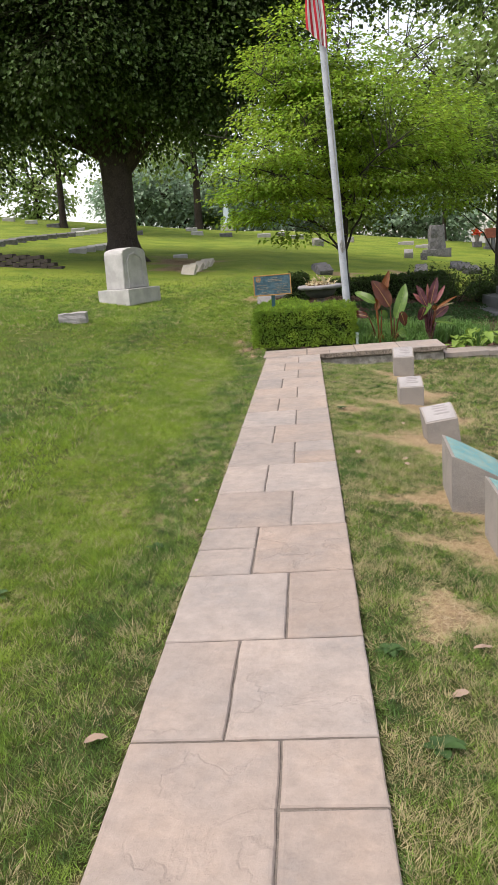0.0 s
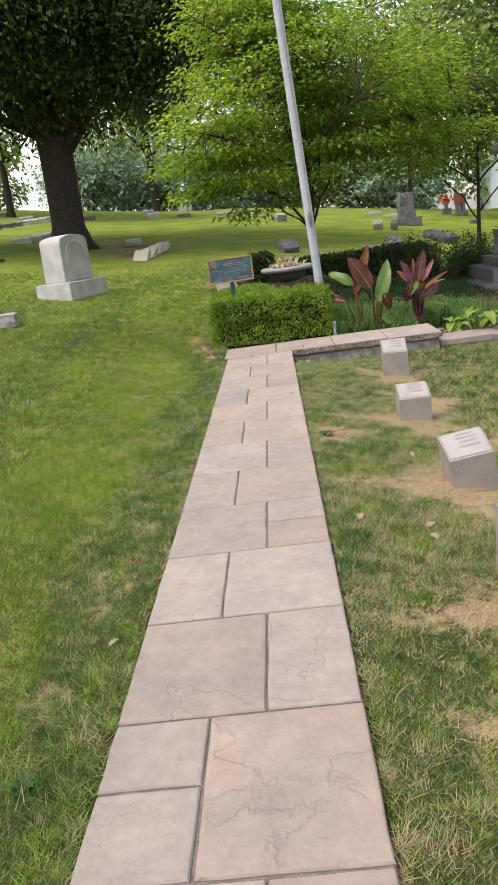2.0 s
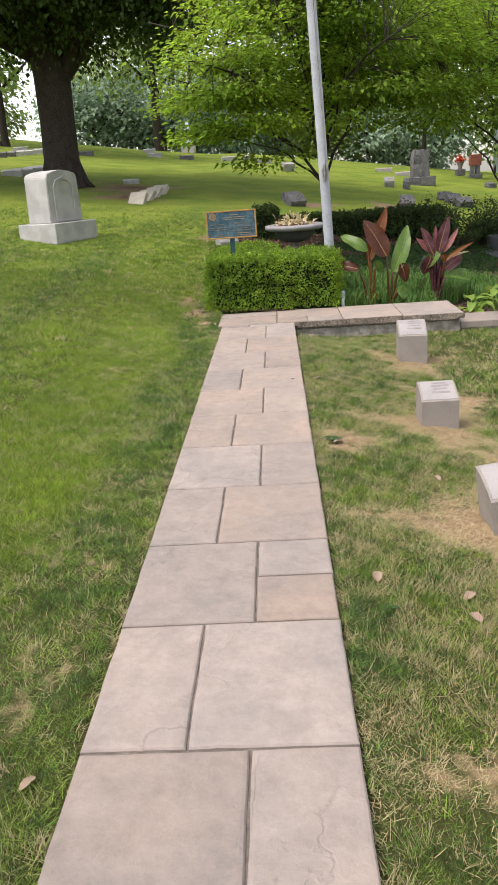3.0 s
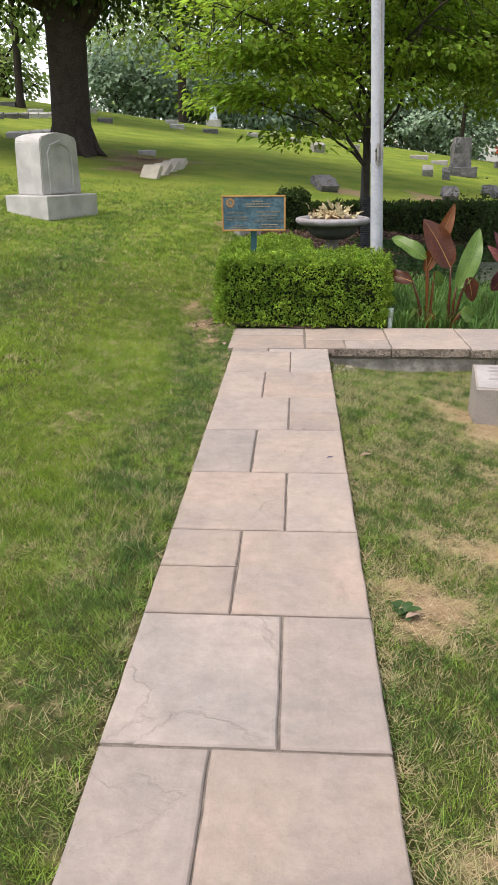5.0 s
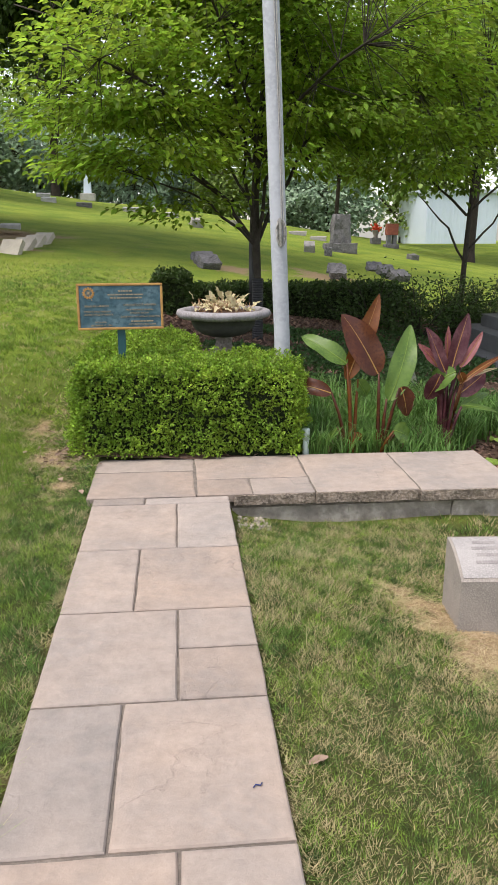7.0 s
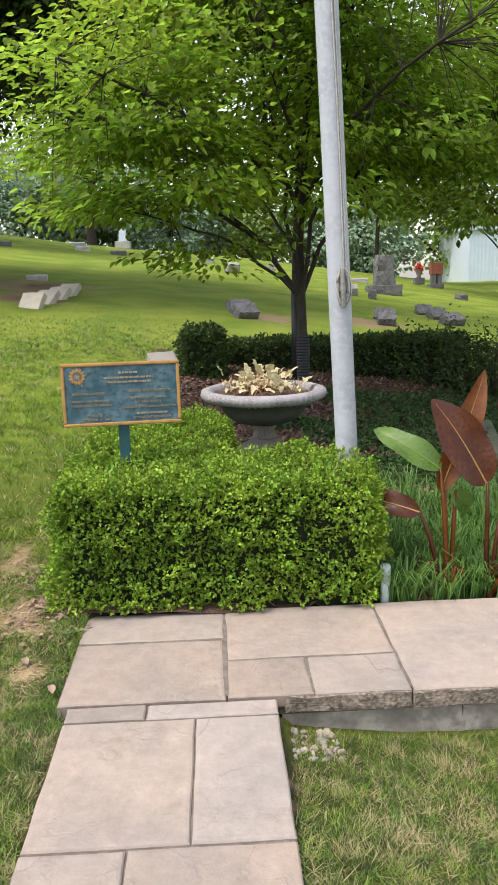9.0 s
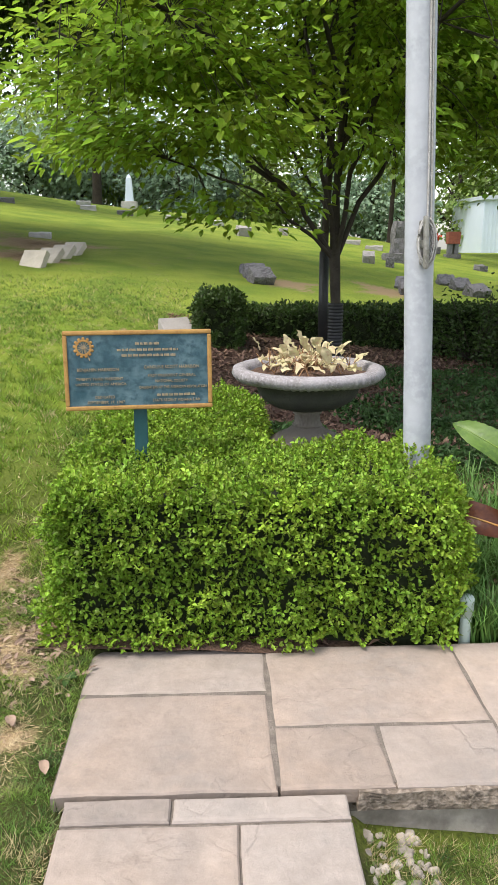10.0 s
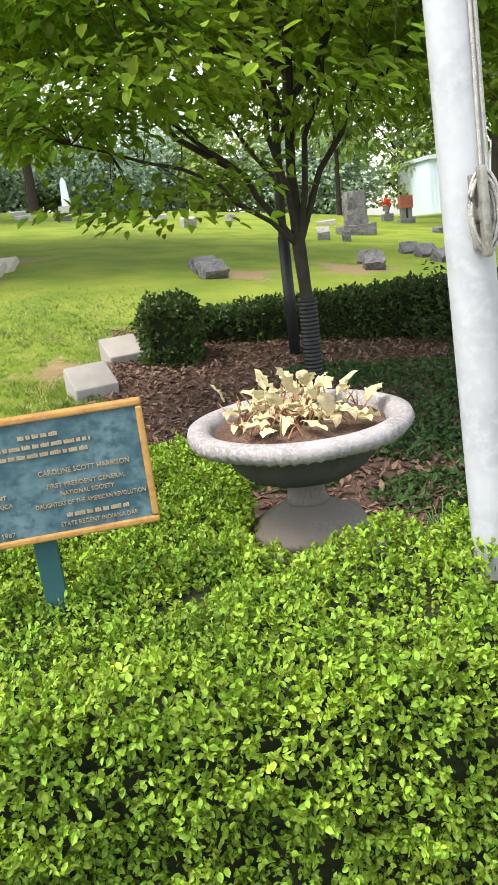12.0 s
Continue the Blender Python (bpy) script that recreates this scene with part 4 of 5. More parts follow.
# the small many-stemmed tree in the bed, its stem in a black sleeve
sx, sy = 1.05, 15.0
sz = at(sx, sy)
fork = (sx - 0.02, sy, 1.28)
trunk = [[((sx + 0.02, sy, sz), 0.048), ((sx, sy, 0.9), 0.044), (fork, 0.05), ((sx - 0.02, sy + 0.02, 1.8), 0.034), ((sx + 0.08, sy, 3.2), 0.038), ((sx + 0.0, sy + 0.1, 4.6), 0.018), ((sx + 0.1, sy, 5.6), 0.008)]]
limbs = [(fork, (sx - 0.85, sy - 0.2, 2.2), 0.026, 0.012), (fork, (sx - 1.35, sy - 0.9, 2.0), 0.018, 0.006), ((sx - 0.45, sy - 0.1, 1.85), (sx - 2.2, sy - 0.9, 2.85), 0.022, 0.008), (fork, (sx + 0.75, sy + 0.1, 2.7), 0.027, 0.012), (fork, (sx + 0.42, sy - 0.25, 3.4), 0.025, 0.01), (fork, (sx - 0.35, sy + 0.15, 3.5), 0.025, 0.01), ((sx + 0.5, sy, 2.2), (sx + 2.7, sy - 0.5, 3.2), 0.024, 0.008), ((sx, sy, 2.0), (sx - 1.8, sy - 2.0, 2.9), 0.026, 0.008), ((sx, sy, 2.2), (sx + 0.8, sy - 2.3, 3.0), 0.024, 0.008), ((sx, sy, 2.4), (sx - 2.6, sy + 0.4, 3.8), 0.026, 0.008), ((sx, sy, 2.6), (sx + 2.4, sy + 0.8, 3.9), 0.026, 0.008), ((sx, sy, 3.0), (sx - 1.6, sy - 1.2, 4.6), 0.022, 0.007), ((sx, sy, 3.2), (sx + 1.7, sy - 0.8, 4.8), 0.022, 0.007), ((sx, sy, 2.4), (sx - 0.5, sy + 2.3, 3.4), 0.022, 0.007), ((sx, sy, 2.2), (sx - 0.8, sy - 2.6, 3.6), 0.022, 0.007), ((sx, sy, 3.6), (sx + 0.3, sy - 1.0, 5.6), 0.018, 0.006)]
tree("dogwood_tree", (sx, sy, sz), trunk, limbs, [(sx + 0.3, sy - 0.2, 3.3, 2.45, 2.4, 1.15), (sx - 0.5, sy, 4.4, 1.6, 1.5, 0.9), (sx - 1.6, sy - 0.9, 2.55, 1.05, 1.1, 0.6), (sx - 0.9, sy - 1.4, 2.35, 1.2, 0.9, 0.4), (sx - 0.85, sy - 0.8, 1.8, 0.65, 0.7, 0.26), (sx - 1.3, sy - 1.2, 2.2, 0.9, 0.8, 0.35), (sx + 1.8, sy - 0.5, 2.5, 1.3, 1.2, 0.5), (sx - 1.3, sy - 1.5, 2.8, 0.9, 0.9, 0.45), (sx - 0.6, sy - 0.3, 4.95, 1.0, 1.0, 0.8), (sx - 0.6, sy - 0.3, 4.2, 1.3, 1.2, 0.7)], 1400, 42, 0.078, M_MAPLE, M_TWIG, "small bright green tree with layered branches in the mulched bed", 8, hang=0.12, spread=0.19, layered=0.42, flat=2.2)
sleeve = empty("pipe_sleeve", pose(sx, sy, sz), "black corrugated plastic pipe sleeve round the young tree", "sleeve")
prof = []
for k in range(26):
    z = 0.0 + k * 0.028
    prof += [(0.06, z), (0.067, z + 0.006), (0.067, z + 0.018), (0.06, z + 0.024)]
part("pipe", lathe(prof, 28), M_SLEEVE, sleeve, smooth=True)

# a second, thin stem behind with its own dark guard
kx, ky = 1.12, 16.3
kz = at(kx, ky)
trunk = [[((kx, ky, kz), 0.045), ((kx, ky, kz + 1.2), 0.04), ((kx + 0.05, ky, kz + 2.3), 0.035), ((kx, ky, kz + 3.6), 0.015)]]
limbs = [((kx, ky, kz + 1.5), (kx - 0.9, ky + 0.5, kz + 2.8), 0.02, 0.008), ((kx, ky, kz + 1.7), (kx + 0.9, ky + 0.5, kz + 3.0), 0.02, 0.008), ((kx, ky, kz + 2), (kx + 0.2, ky + 1.2, kz + 3.4), 0.02, 0.008)]
tree("young_tree", (kx, ky, kz), trunk, limbs, [(kx, ky + 0.4, kz + 3.2, 1.6, 1.4, 0.9)], 150, 26, 0.10, M_MAPLE, M_TWIG, "slender young tree with a dark stem guard behind the urn", 15, spread=0.2, layered=0.3)
guard = empty("stem_guard", pose(kx, ky, kz), "straight black plastic stem guard", "sleeve")
part("pipe", lathe([(0.05, 0), (0.05, 1.05), (0.044, 1.05)], 20), M_SLEEVE, guard, smooth=True)

# sapling beyond the bed and its neighbour
for k, (x, y, s, lean) in enumerate(((4.75, 18.3, 1.0, 0.0), (9.4, 21.0, 1.15, 0.2))):
    z = at(x, y)
    trunk = [[((x, y, z), 0.05 * s), ((x + 0.02, y, z + 1.0 * s), 0.042 * s), ((x + 0.05, y, z + 1.9 * s), 0.032 * s), ((x + 0.1 + lean, y, z + 4.2 * s), 0.01)]]
    limbs = [((x, y, z + 1.0 * s), (x - 0.8 * s, y, z + 2.0 * s), 0.022, 0.008), ((x, y, z + 1.1 * s), (x + 0.85 * s, y - 0.2, z + 2.1 * s), 0.022, 0.008), ((x, y, z + 1.7 * s), (x - 1.8 * s, y - 0.5, z + 2.8 * s), 0.022, 0.007), ((x, y, z + 1.7 * s), (x + 1.8 * s, y + 0.3, z + 2.8 * s), 0.022, 0.007), ((x, y, z + 2.2 * s), (x + 0.4, y - 1.4 * s, z + 3.4 * s), 0.02, 0.007), ((x, y, z + 2.2 * s), (x - 0.8, y + 0.9 * s, z + 3.7 * s), 0.02, 0.007)]
    tree("young_tree", (x, y, z), trunk, limbs, [(x, y, z + 3.3 * s, 2.1 * s, 1.7 * s, 1.15 * s), (x - 1.2 * s, y - 0.3, z + 2.5 * s, 1.1 * s, 0.9 * s, 0.45 * s)], 330, 30, 0.11, M_YOUNG, M_TWIG, "young green tree with a forked slender stem", 18 + k, spread=0.24, layered=0.36, hang=0.12, flat=2.0)


def far_tree(x, y, tall, wide, low, seed, mat, leaf=0.34, clumps=130, per=26, label="tall leafy tree on the far slope", r=0.3):
    z = at(x, y, -0.1)
    rg = random.Random(seed)
    trunk = [[((x, y, z), r * 1.35), ((x, y, z + 0.6), r), ((x + 0.1, y, z + low), r * 0.8), ((x - 0.1, y, z + tall * 0.75), r * 0.25)]]
    limbs = []
    for k in range(7):
        a = k * 2.4 + rg.random()
        h = z + low * 0.8 + (tall * 0.5) * k / 7
        limbs.append(((x, y, h), (x + math.cos(a) * wide * 0.75, y + math.sin(a) * wide * 0.75, h + tall * 0.22), r * 0.4, r * 0.08))
    env = [(x, y, z + (tall + low) / 2, wide, wide * 0.9, (tall - low) / 2), (x + rg.uniform(-.4, .4) * wide, y, z + low + (tall - low) * 0.3, wide * 0.9, wide * 0.8, (tall - low) * 0.3)]
    return tree("shade_tree", (x, y, z), trunk, limbs, env, clumps, per, leaf, mat, M_BARK, label, seed, hang=0.3, spread=wide * 0.13, sides=10, group="trees on the far slope", simple=True)


far_tree(-13.5, 44, 13, 4.8, 3.2, 101, M_FARLEAF, r=0.2, label="leafy tree with an open airy crown on the ridge")
far_tree(-21, 50, 12, 5.0, 2.0, 102, M_FARLEAF)
far_tree(-9.6, 41, 14, 4.5, 5.5, 103, M_OAK, 0.3, 200, 30, "dark tall tree behind the old shade tree", 0.22)
far_tree(-7.5, 58, 15, 5.0, 4.0, 104, M_FARLEAF)
far_tree(12.5, 38, 17, 5.0, 4.5, 105, M_FARLEAF, 0.3, 300, 46, "pale airy tree with sky showing through", 0.22)
far_tree(9.0, 49, 16, 5.0, 3.0, 106, M_FARLEAF, 0.34, 240, 40, r=0.13)
far_tree(21, 48, 15, 6.0, 3.0, 107, M_FARLEAF)
far_tree(30, 60, 16, 7.0, 3.0, 108, M_FARLEAF)
far_tree(17.2, 31, 18, 5.5, 9.0, 109, M_OAK, 0.22, 260, 40, "tall dark-leaved tree with a high crown", 0.2)
rg = random.Random(7)
for k in range(16):
    x = -42 + k * 5.2 + rg.uniform(-1.5, 1.5)
    if -23.5 < x < -16.5:
        continue
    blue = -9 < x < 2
    far_tree(x, 74 + rg.uniform(-4, 6), rg.uniform(8, 11) if blue else rg.uniform(10, 15), rg.uniform(4.0, 5.2), 1.0, 120 + k, M_HAZELEAF if blue else M_FARLEAF, 0.46, 120, 26, "bluish-green wooded edge tree in the distance" if blue else "leafy wooded edge tree in the distance")
for k in range(9):
    x = -16.3 + k * 3.4
    if x < -15.5:
        continue
    far_tree(x, 63 + rg.uniform(-2, 3), rg.uniform(5, 7.5), rg.uniform(3.0, 3.8), 0.0, 170 + k, M_HAZELEAF if k % 3 else M_FARLEAF, 0.32, 170, 30, "bushy bluish-green tree at the wood's edge", 0.15)
for k in range(6):
    far_tree(40 + k * 7, 80 + (k % 3) * 5, 14, 5.5, 1.0, 150 + k, M_FARLEAF, 0.62, 90, 20, "leafy wooded edge tree in the distance")


# ---- flagpole ----
pole = empty("flagpole", pose(0.875, 11.4, 0.0), "weathered white-painted steel flagpole leaning slightly", "flagpole")
tilt = pose(0, 0, 0, 0, -2.6, 0)
b = lathe([(0.055, -0.05), (0.055, 0.2), (0.054, 3.0), (0.049, 6.0), (0.04, 9.0)], 32)
b.transform(tilt)
part("shaft", b, M_POLE, pole, smooth=True)
b = lathe([(0.045, 0), (0.05, 0.02), (0.085, 0.07), (0.1, 0.13), (0.085, 0.19), (0.04, 0.23)], 24)
b.transform(tilt @ pose(0, 0, 9.0))
part("ball", b, M_GOLD, pole, smooth=True)
b = block(0.03, 0.02, 0.16, 0.006, tilt @ pose(-0.0, -0.061, 1.36))
block(0.024, 0.05, 0.03, 0.006, tilt @ pose(0, -0.074, 1.42), b)
block(0.02, 0.024, 0.19, 0.008, tilt @ pose(0.0, -0.097, 1.345), b)
cleat = part("cleat", b, M_STEEL, pole, "steel rope cleat")
wrap = []
for k in range(5):
    run = []
    for i in range(25):
        t = 2 * math.pi * i / 24
        s = 0.7 + 0.08 * k
        run.append(((tilt @ Vector((0.034 * s * math.sin(t) + 0.002 * k, -0.077 - 0.006 * (k % 3), 1.44 + 0.085 * s * math.cos(t)))), 0.0042))
    wrap.append(run)
tube_part("rope_coil", wrap, M_ROPE, cleat, 6, "halyard wound on the cleat")
line = [[((tilt @ Vector((0.016 + 0.004 * math.sin(z * 3), -0.057, 1.5 + z))), 0.0042) for z in np.linspace(0, 7.2, 30)], [((tilt @ Vector((0.03 - 0.002 * z, -0.055, 1.5 + z))), 0.0042) for z in np.linspace(0, 7.2, 30)]]
tube_part("halyard", line, M_ROPE, pole, 6, "grey halyard rope")

# limp flag hanging beside the pole
flag = empty("flag", tilt @ pose(0, 0, 0), "limp red and white striped flag hanging on the pole", "flag")
flag.matrix_world = pose(0.875, 11.4, 0.0) @ tilt
for k in range(9):
    bm = bmesh.new()
    cols = []
    for i in range(19):
        t = i / 18.0
        ring = []
        for e in (0, 0.5, 1):
            u = (k + e) / 9.0
            z = 4.15 + 0.30 * u ** 1.3 + (1.5 - 0.30 * u) * t
            squeeze = 1.0 - 0.35 * t
            ring.append(bm.verts.new((0.05 - 0.25 * u * squeeze + 0.02 * math.sin(t * 5 + u * 4), -0.085 - (0.035 + 0.02 * t) * math.sin(u * 16 + t * 1.5), z)))
        cols.append(ring)
    for a, c in zip(cols, cols[1:]):
        for q in range(2):
            bm.faces.new((a[q], a[q + 1], c[q + 1], c[q]))
    part("stripe", bm, M_RED if k % 2 == 0 else M_WHITE, flag, smooth=True)

# ---- bronze sign ----
sign = empty("plaque_sign", pose(-0.275, 11.47, 0, 0, 0, 5), "weathered blue-green memorial plaque with gilt frame on a post", "sign")
face = pose(0, 0, 0.79, -4, 0, 0)
W, H = 0.585, 0.315
part("panel", block(W - 0.02, 0.022, H - 0.02, 0.002, face @ pose(0, 0, 0.01)), M_PATINA, sign, "blue-green oxidised metal panel")
for nm, wx, hz2, ox, oz in (("top", W, 0.017, 0, H - 0.017), ("bottom", W, 0.017, 0, 0), ("left", 0.017, H - 0.036, -W / 2 + 0.0085, 0.018), ("right", 0.017, H - 0.036, W / 2 - 0.0085, 0.018)):
    part("frame_rail", block(wx, 0.036, hz2, 0.005, face @ pose(ox, 0, oz)), M_GOLD, sign, "gilt bronze frame moulding")
def raised_text(words, width, cap, m):
    """Words in the built-in font as solid raised letters of a given length and height."""
    cu = bpy.data.curves.new("words", "FONT")
    cu.body, cu.size, cu.extrude, cu.resolution_u, cu.align_x = words, 1.0, 0.1, 2, "CENTER"
    tmp = bpy.data.objects.new("words", cu)
    me = bpy.data.meshes.new_from_object(tmp)
    bpy.data.objects.remove(tmp)
    bpy.data.curves.remove(cu)
    bm = bmesh.new()
    bm.from_mesh(me)
    bpy.data.meshes.remove(me)
    xs, ys = [v.co.x for v in bm.verts], [v.co.y for v in bm.verts]
    mid, kx, ky = (min(xs) + max(xs)) / 2, width / (max(xs) - min(xs)), cap / 0.7
    for v in bm.verts:
        v.co = Vector(((v.co.x - mid) * kx, v.co.y * ky, v.co.z * 0.022))
    bm.transform(m @ pose(0, 0, 0, 90, 0, 0))
    return bm


rr = random.Random(9)
for cx, z, w in [(0.04, 0.258, 0.10), (0.04, 0.234, 0.245), (0.045, 0.212, 0.22), (0.147, 0.052, 0.155)]:
    bm = bmesh.new()
    x = cx - w / 2
    while x < cx + w / 2 - 0.004:
        lw = rr.uniform(0.012, 0.03)
        lw = min(lw, cx + w / 2 - x)
        n = max(1, int(lw / 0.0052))
        for i in range(n):
            block(0.0043, 0.003, rr.choice((0.0085, 0.01, 0.0092)), 0, face @ pose(x + i * 0.0052 + 0.002, -0.0125, z), bm)
        x += n * 0.0052 + 0.004
    part("text_line", bm, M_LET2, sign, "raised bronze lettering, unreadable")
for words, cx, z, w, cap in (("BENJAMIN HARRISON", -0.16, 0.156, 0.162, 0.0125), ("TWENTY THIRD PRESIDENT", -0.155, 0.12, 0.185, 0.0105), ("UNITED STATES OF AMERICA", -0.15, 0.099, 0.198, 0.0105), ("DEDICATED", -0.136, 0.047, 0.077, 0.0105), ("SEPTEMBER 17, 1987", -0.133, 0.026, 0.148, 0.0105), ("CAROLINE SCOTT HARRISON", 0.131, 0.163, 0.22, 0.0125), ("FIRST PRESIDENT GENERAL", 0.131, 0.13, 0.19, 0.0105), ("NATIONAL SOCIETY", 0.13, 0.108, 0.13, 0.0105), ("DAUGHTERS OF THE AMERICAN REVOLUTION", 0.135, 0.083, 0.268, 0.0105), ("STATE REGENT INDIANA DAR", 0.147, 0.03, 0.19, 0.0105)):
    part("text_line", raised_text(words, w, cap, face @ pose(cx, -0.0125, z)), M_LET2, sign, "raised bronze lettering")
hub = face @ pose(-0.212, -0.0125, 0.25)
bm = bmesh.new()
for k in range(40):
    a = k * 9
    block(0.006, 0.006, 0.008, 0.001, hub @ pose(0, 0, 0, 0, a, 0) @ pose(0, 0, 0.024), bm, segs=1)
for k in range(13):
    block(0.012, 0.007, 0.011, 0.003, hub @ pose(0, 0, 0, 0, k * 360 / 13, 0) @ pose(0, 0, 0.03), bm, segs=1)
part("emblem_rim", bm, M_GOLD, sign, "cogged bronze wheel rim")
bm = bmesh.new()
for k in range(13):
    block(0.0022, 0.004, 0.022, 0.0005, hub @ pose(0, 0, 0, 0, k * 360 / 13, 0) @ pose(0, 0, 0.004), bm, segs=1)
bmesh.ops.create_cone(bm, segments=20, radius1=0.006, radius2=0.005, depth=0.008, cap_ends=True, matrix=hub @ pose(0, 0, 0, 90, 0, 0))
part("emblem_wheel", bm, M_LET2, sign, "bronze spokes and hub")
part("emblem_distaff", block(0.006, 0.004, 0.112, 0.001, hub @ pose(0, 0.003, 0, 0, -24, 0) @ pose(0, 0, -0.056), taper=0.5), M_LET2, sign)
part("post", block(0.055, 0.03, 0.86, 0.004, pose(0, 0.026, -0.06)), M_TEAL, sign, "dark teal painted flat post")

# ---- garden urn ----
ux, uy = 0.47, 12.02
uz = at(ux, uy)
URN_TOP = 0.875 - uz
urn = empty("garden_urn", pose(ux, uy, uz), "wide grey cast urn with fluted rim on a dark pedestal foot", "urn")
T = URN_TOP


def lip(i, rad, z, a):
    k = abs(math.cos(a * 30)) * (0.8 + 0.2 * math.cos(a * 7))
    if i in (1, 2, 3):
        rad += 0.011 * (k - 0.6)
        z -= 0.008 * k
    return rad, z


part("rim", lathe([(0.275, T - 0.066), (0.31, T - 0.064), (0.345, T - 0.054), (0.366, T - 0.03), (0.358, T - 0.010), (0.335, T - 0.002), (0.325, T), (0.312, T - 0.003), (0.296, T - 0.012), (0.285, T - 0.03), (0.28, T - 0.06)], 176, lip), M_URN, urn, "fluted rolled grey rim", smooth=True)
part("bowl", lathe([(0.05, T - 0.212), (0.11, T - 0.208), (0.17, T - 0.19), (0.215, T - 0.16), (0.24, T - 0.125), (0.252, T - 0.08), (0.28, T - 0.072), (0.28, T - 0.05), (0.05, T - 0.05)], 64), M_URNSHADE, urn, "bowl with its shade put into a dark colour", smooth=True)


def reed(i, rad, z, a):
    return (rad + 0.004 * math.cos(a * 22), z) if i in (2, 3) else (rad, z)


part("stem", lathe([(0.06, T - 0.30), (0.074, T - 0.29), (0.06, T - 0.275), (0.058, T - 0.24), (0.07, T - 0.23), (0.05, T - 0.205)], 88, reed), M_URND, urn, smooth=True)
part("foot", lathe([(0.2, T - 0.40), (0.19, T - 0.37), (0.145, T - 0.34), (0.1, T - 0.32), (0.072, T - 0.295)], 48), M_URND, urn, smooth=True)
part("plinth", block(0.42, 0.42, T - 0.40 + 0.05, 0.01, pose(0, 0, -0.05)), M_URND, urn, "square dark plinth")
soil = lathe([(0.27, T - 0.05), (0.275, T - 0.035), (0.15, T - 0.012), (0.02, T - 0.01)], 40)
for v in soil.verts:
    v.co.z += 0.008 * noise.noise(v.co * 30)
tagged(part("soil", soil, M_MULCH, urn), "dark potting soil with dead stems")

plant = empty("dried_plant", pose(ux, uy, uz + T - 0.02), "bleached yellow wilted leaves in the urn", "plant")
rr = random.Random(3)
for k in range(84):
    a, q = rr.uniform(0, 2 * math.pi), rr.uniform(0.02, 0.24)
    length, width = rr.uniform(0.04, 0.105), rr.uniform(0.026, 0.055)
    up = rr.random() < 0.2
    bm = swept_leaf(length, width, (rr.uniform(0.6, 1.3), rr.uniform(0.4, 1.4)) if up else (rr.uniform(0.1, 0.7), rr.uniform(-0.9, 0.2)), 0.5, 0.5, 7, k)
    for v in bm.verts:
        v.co += noise.noise_vector(v.co * 30 + Vector((k, 0, 0))) * 0.014
    h = rr.uniform(0.02, 0.06) + (rr.uniform(0.02, 0.07) if up else 0)
    bm.transform(pose(math.cos(a) * q, math.sin(a) * q * 0.95, h, 0, 0, math.degrees(a) + rr.uniform(-70, 70)))
    part("leaf", bm, M_DRYLEAF, plant, smooth=True)
runs = []
for k in range(120):
    a, q = rr.uniform(0, 2 * math.pi), rr.uniform(0.0, 0.22)
    p = Vector((math.cos(a) * q, math.sin(a) * q, 0.0))
    d = Vector((rr.uniform(-1, 1), rr.uniform(-1, 1), rr.uniform(0.4, 1.6))).normalized() * rr.uniform(0.05, 0.11)
    runs.append([(p, 0.003), (p + d * 0.5 + Vector((0, 0, 0.01)), 0.0025), (p + d, 0.0015)])
tagged(tube_part("stem_tangle", runs, M_DRYSTEM, plant, 5, "brown dead stems"), kind="stuff")


# ---- cannas and hosta ----
def canna_leaf(length, width, curl, seed, tip=0.8):
    """A pointed paddle leaf along +x, its face up, ribbed across, and the line of its midrib."""
    r = random.Random(seed)
    bm = bmesh.new()
    rows, rib = [], []
    x = z = 0.0
    ang = -curl * 0.15
    n = 34
    ph = r.uniform(0, 6)
    for i in range(n + 1):
        t = i / n
        w = width * 0.5 * 2.0 * (t + 0.012) ** 0.55 * (1.004 - t) ** tip
        sway = 0.05 * length * math.sin(t * 2.2 + ph)
        row = []
        for s in (-1, -0.66, -0.33, 0, 0.33, 0.66, 1):
            h = abs(s) ** 1.4 * w * 0.3 + 0.0022 * math.sin(95 * t * length / 0.45 - abs(s) * 7) * (s != 0) + w * 0.16 * abs(s) ** 3 * math.sin(t * 11 + ph + s * 2)
            row.append(bm.verts.new((x - math.sin(ang) * h, s * w + sway, z + math.cos(ang) * h)))
        rows.append(row)
        rib.append((Vector((x, sway, z + 0.001)), 0.0045 * (1.1 - t)))
        ang -= curl / n
        x += math.cos(ang) * length / n
        z += math.sin(ang) * length / n
    for a, b in zip(rows, rows[1:]):
        for k in range(6):
            bm.faces.new((a[k], a[k + 1], b[k + 1], b[k]))
    return bm, rib[:-2]


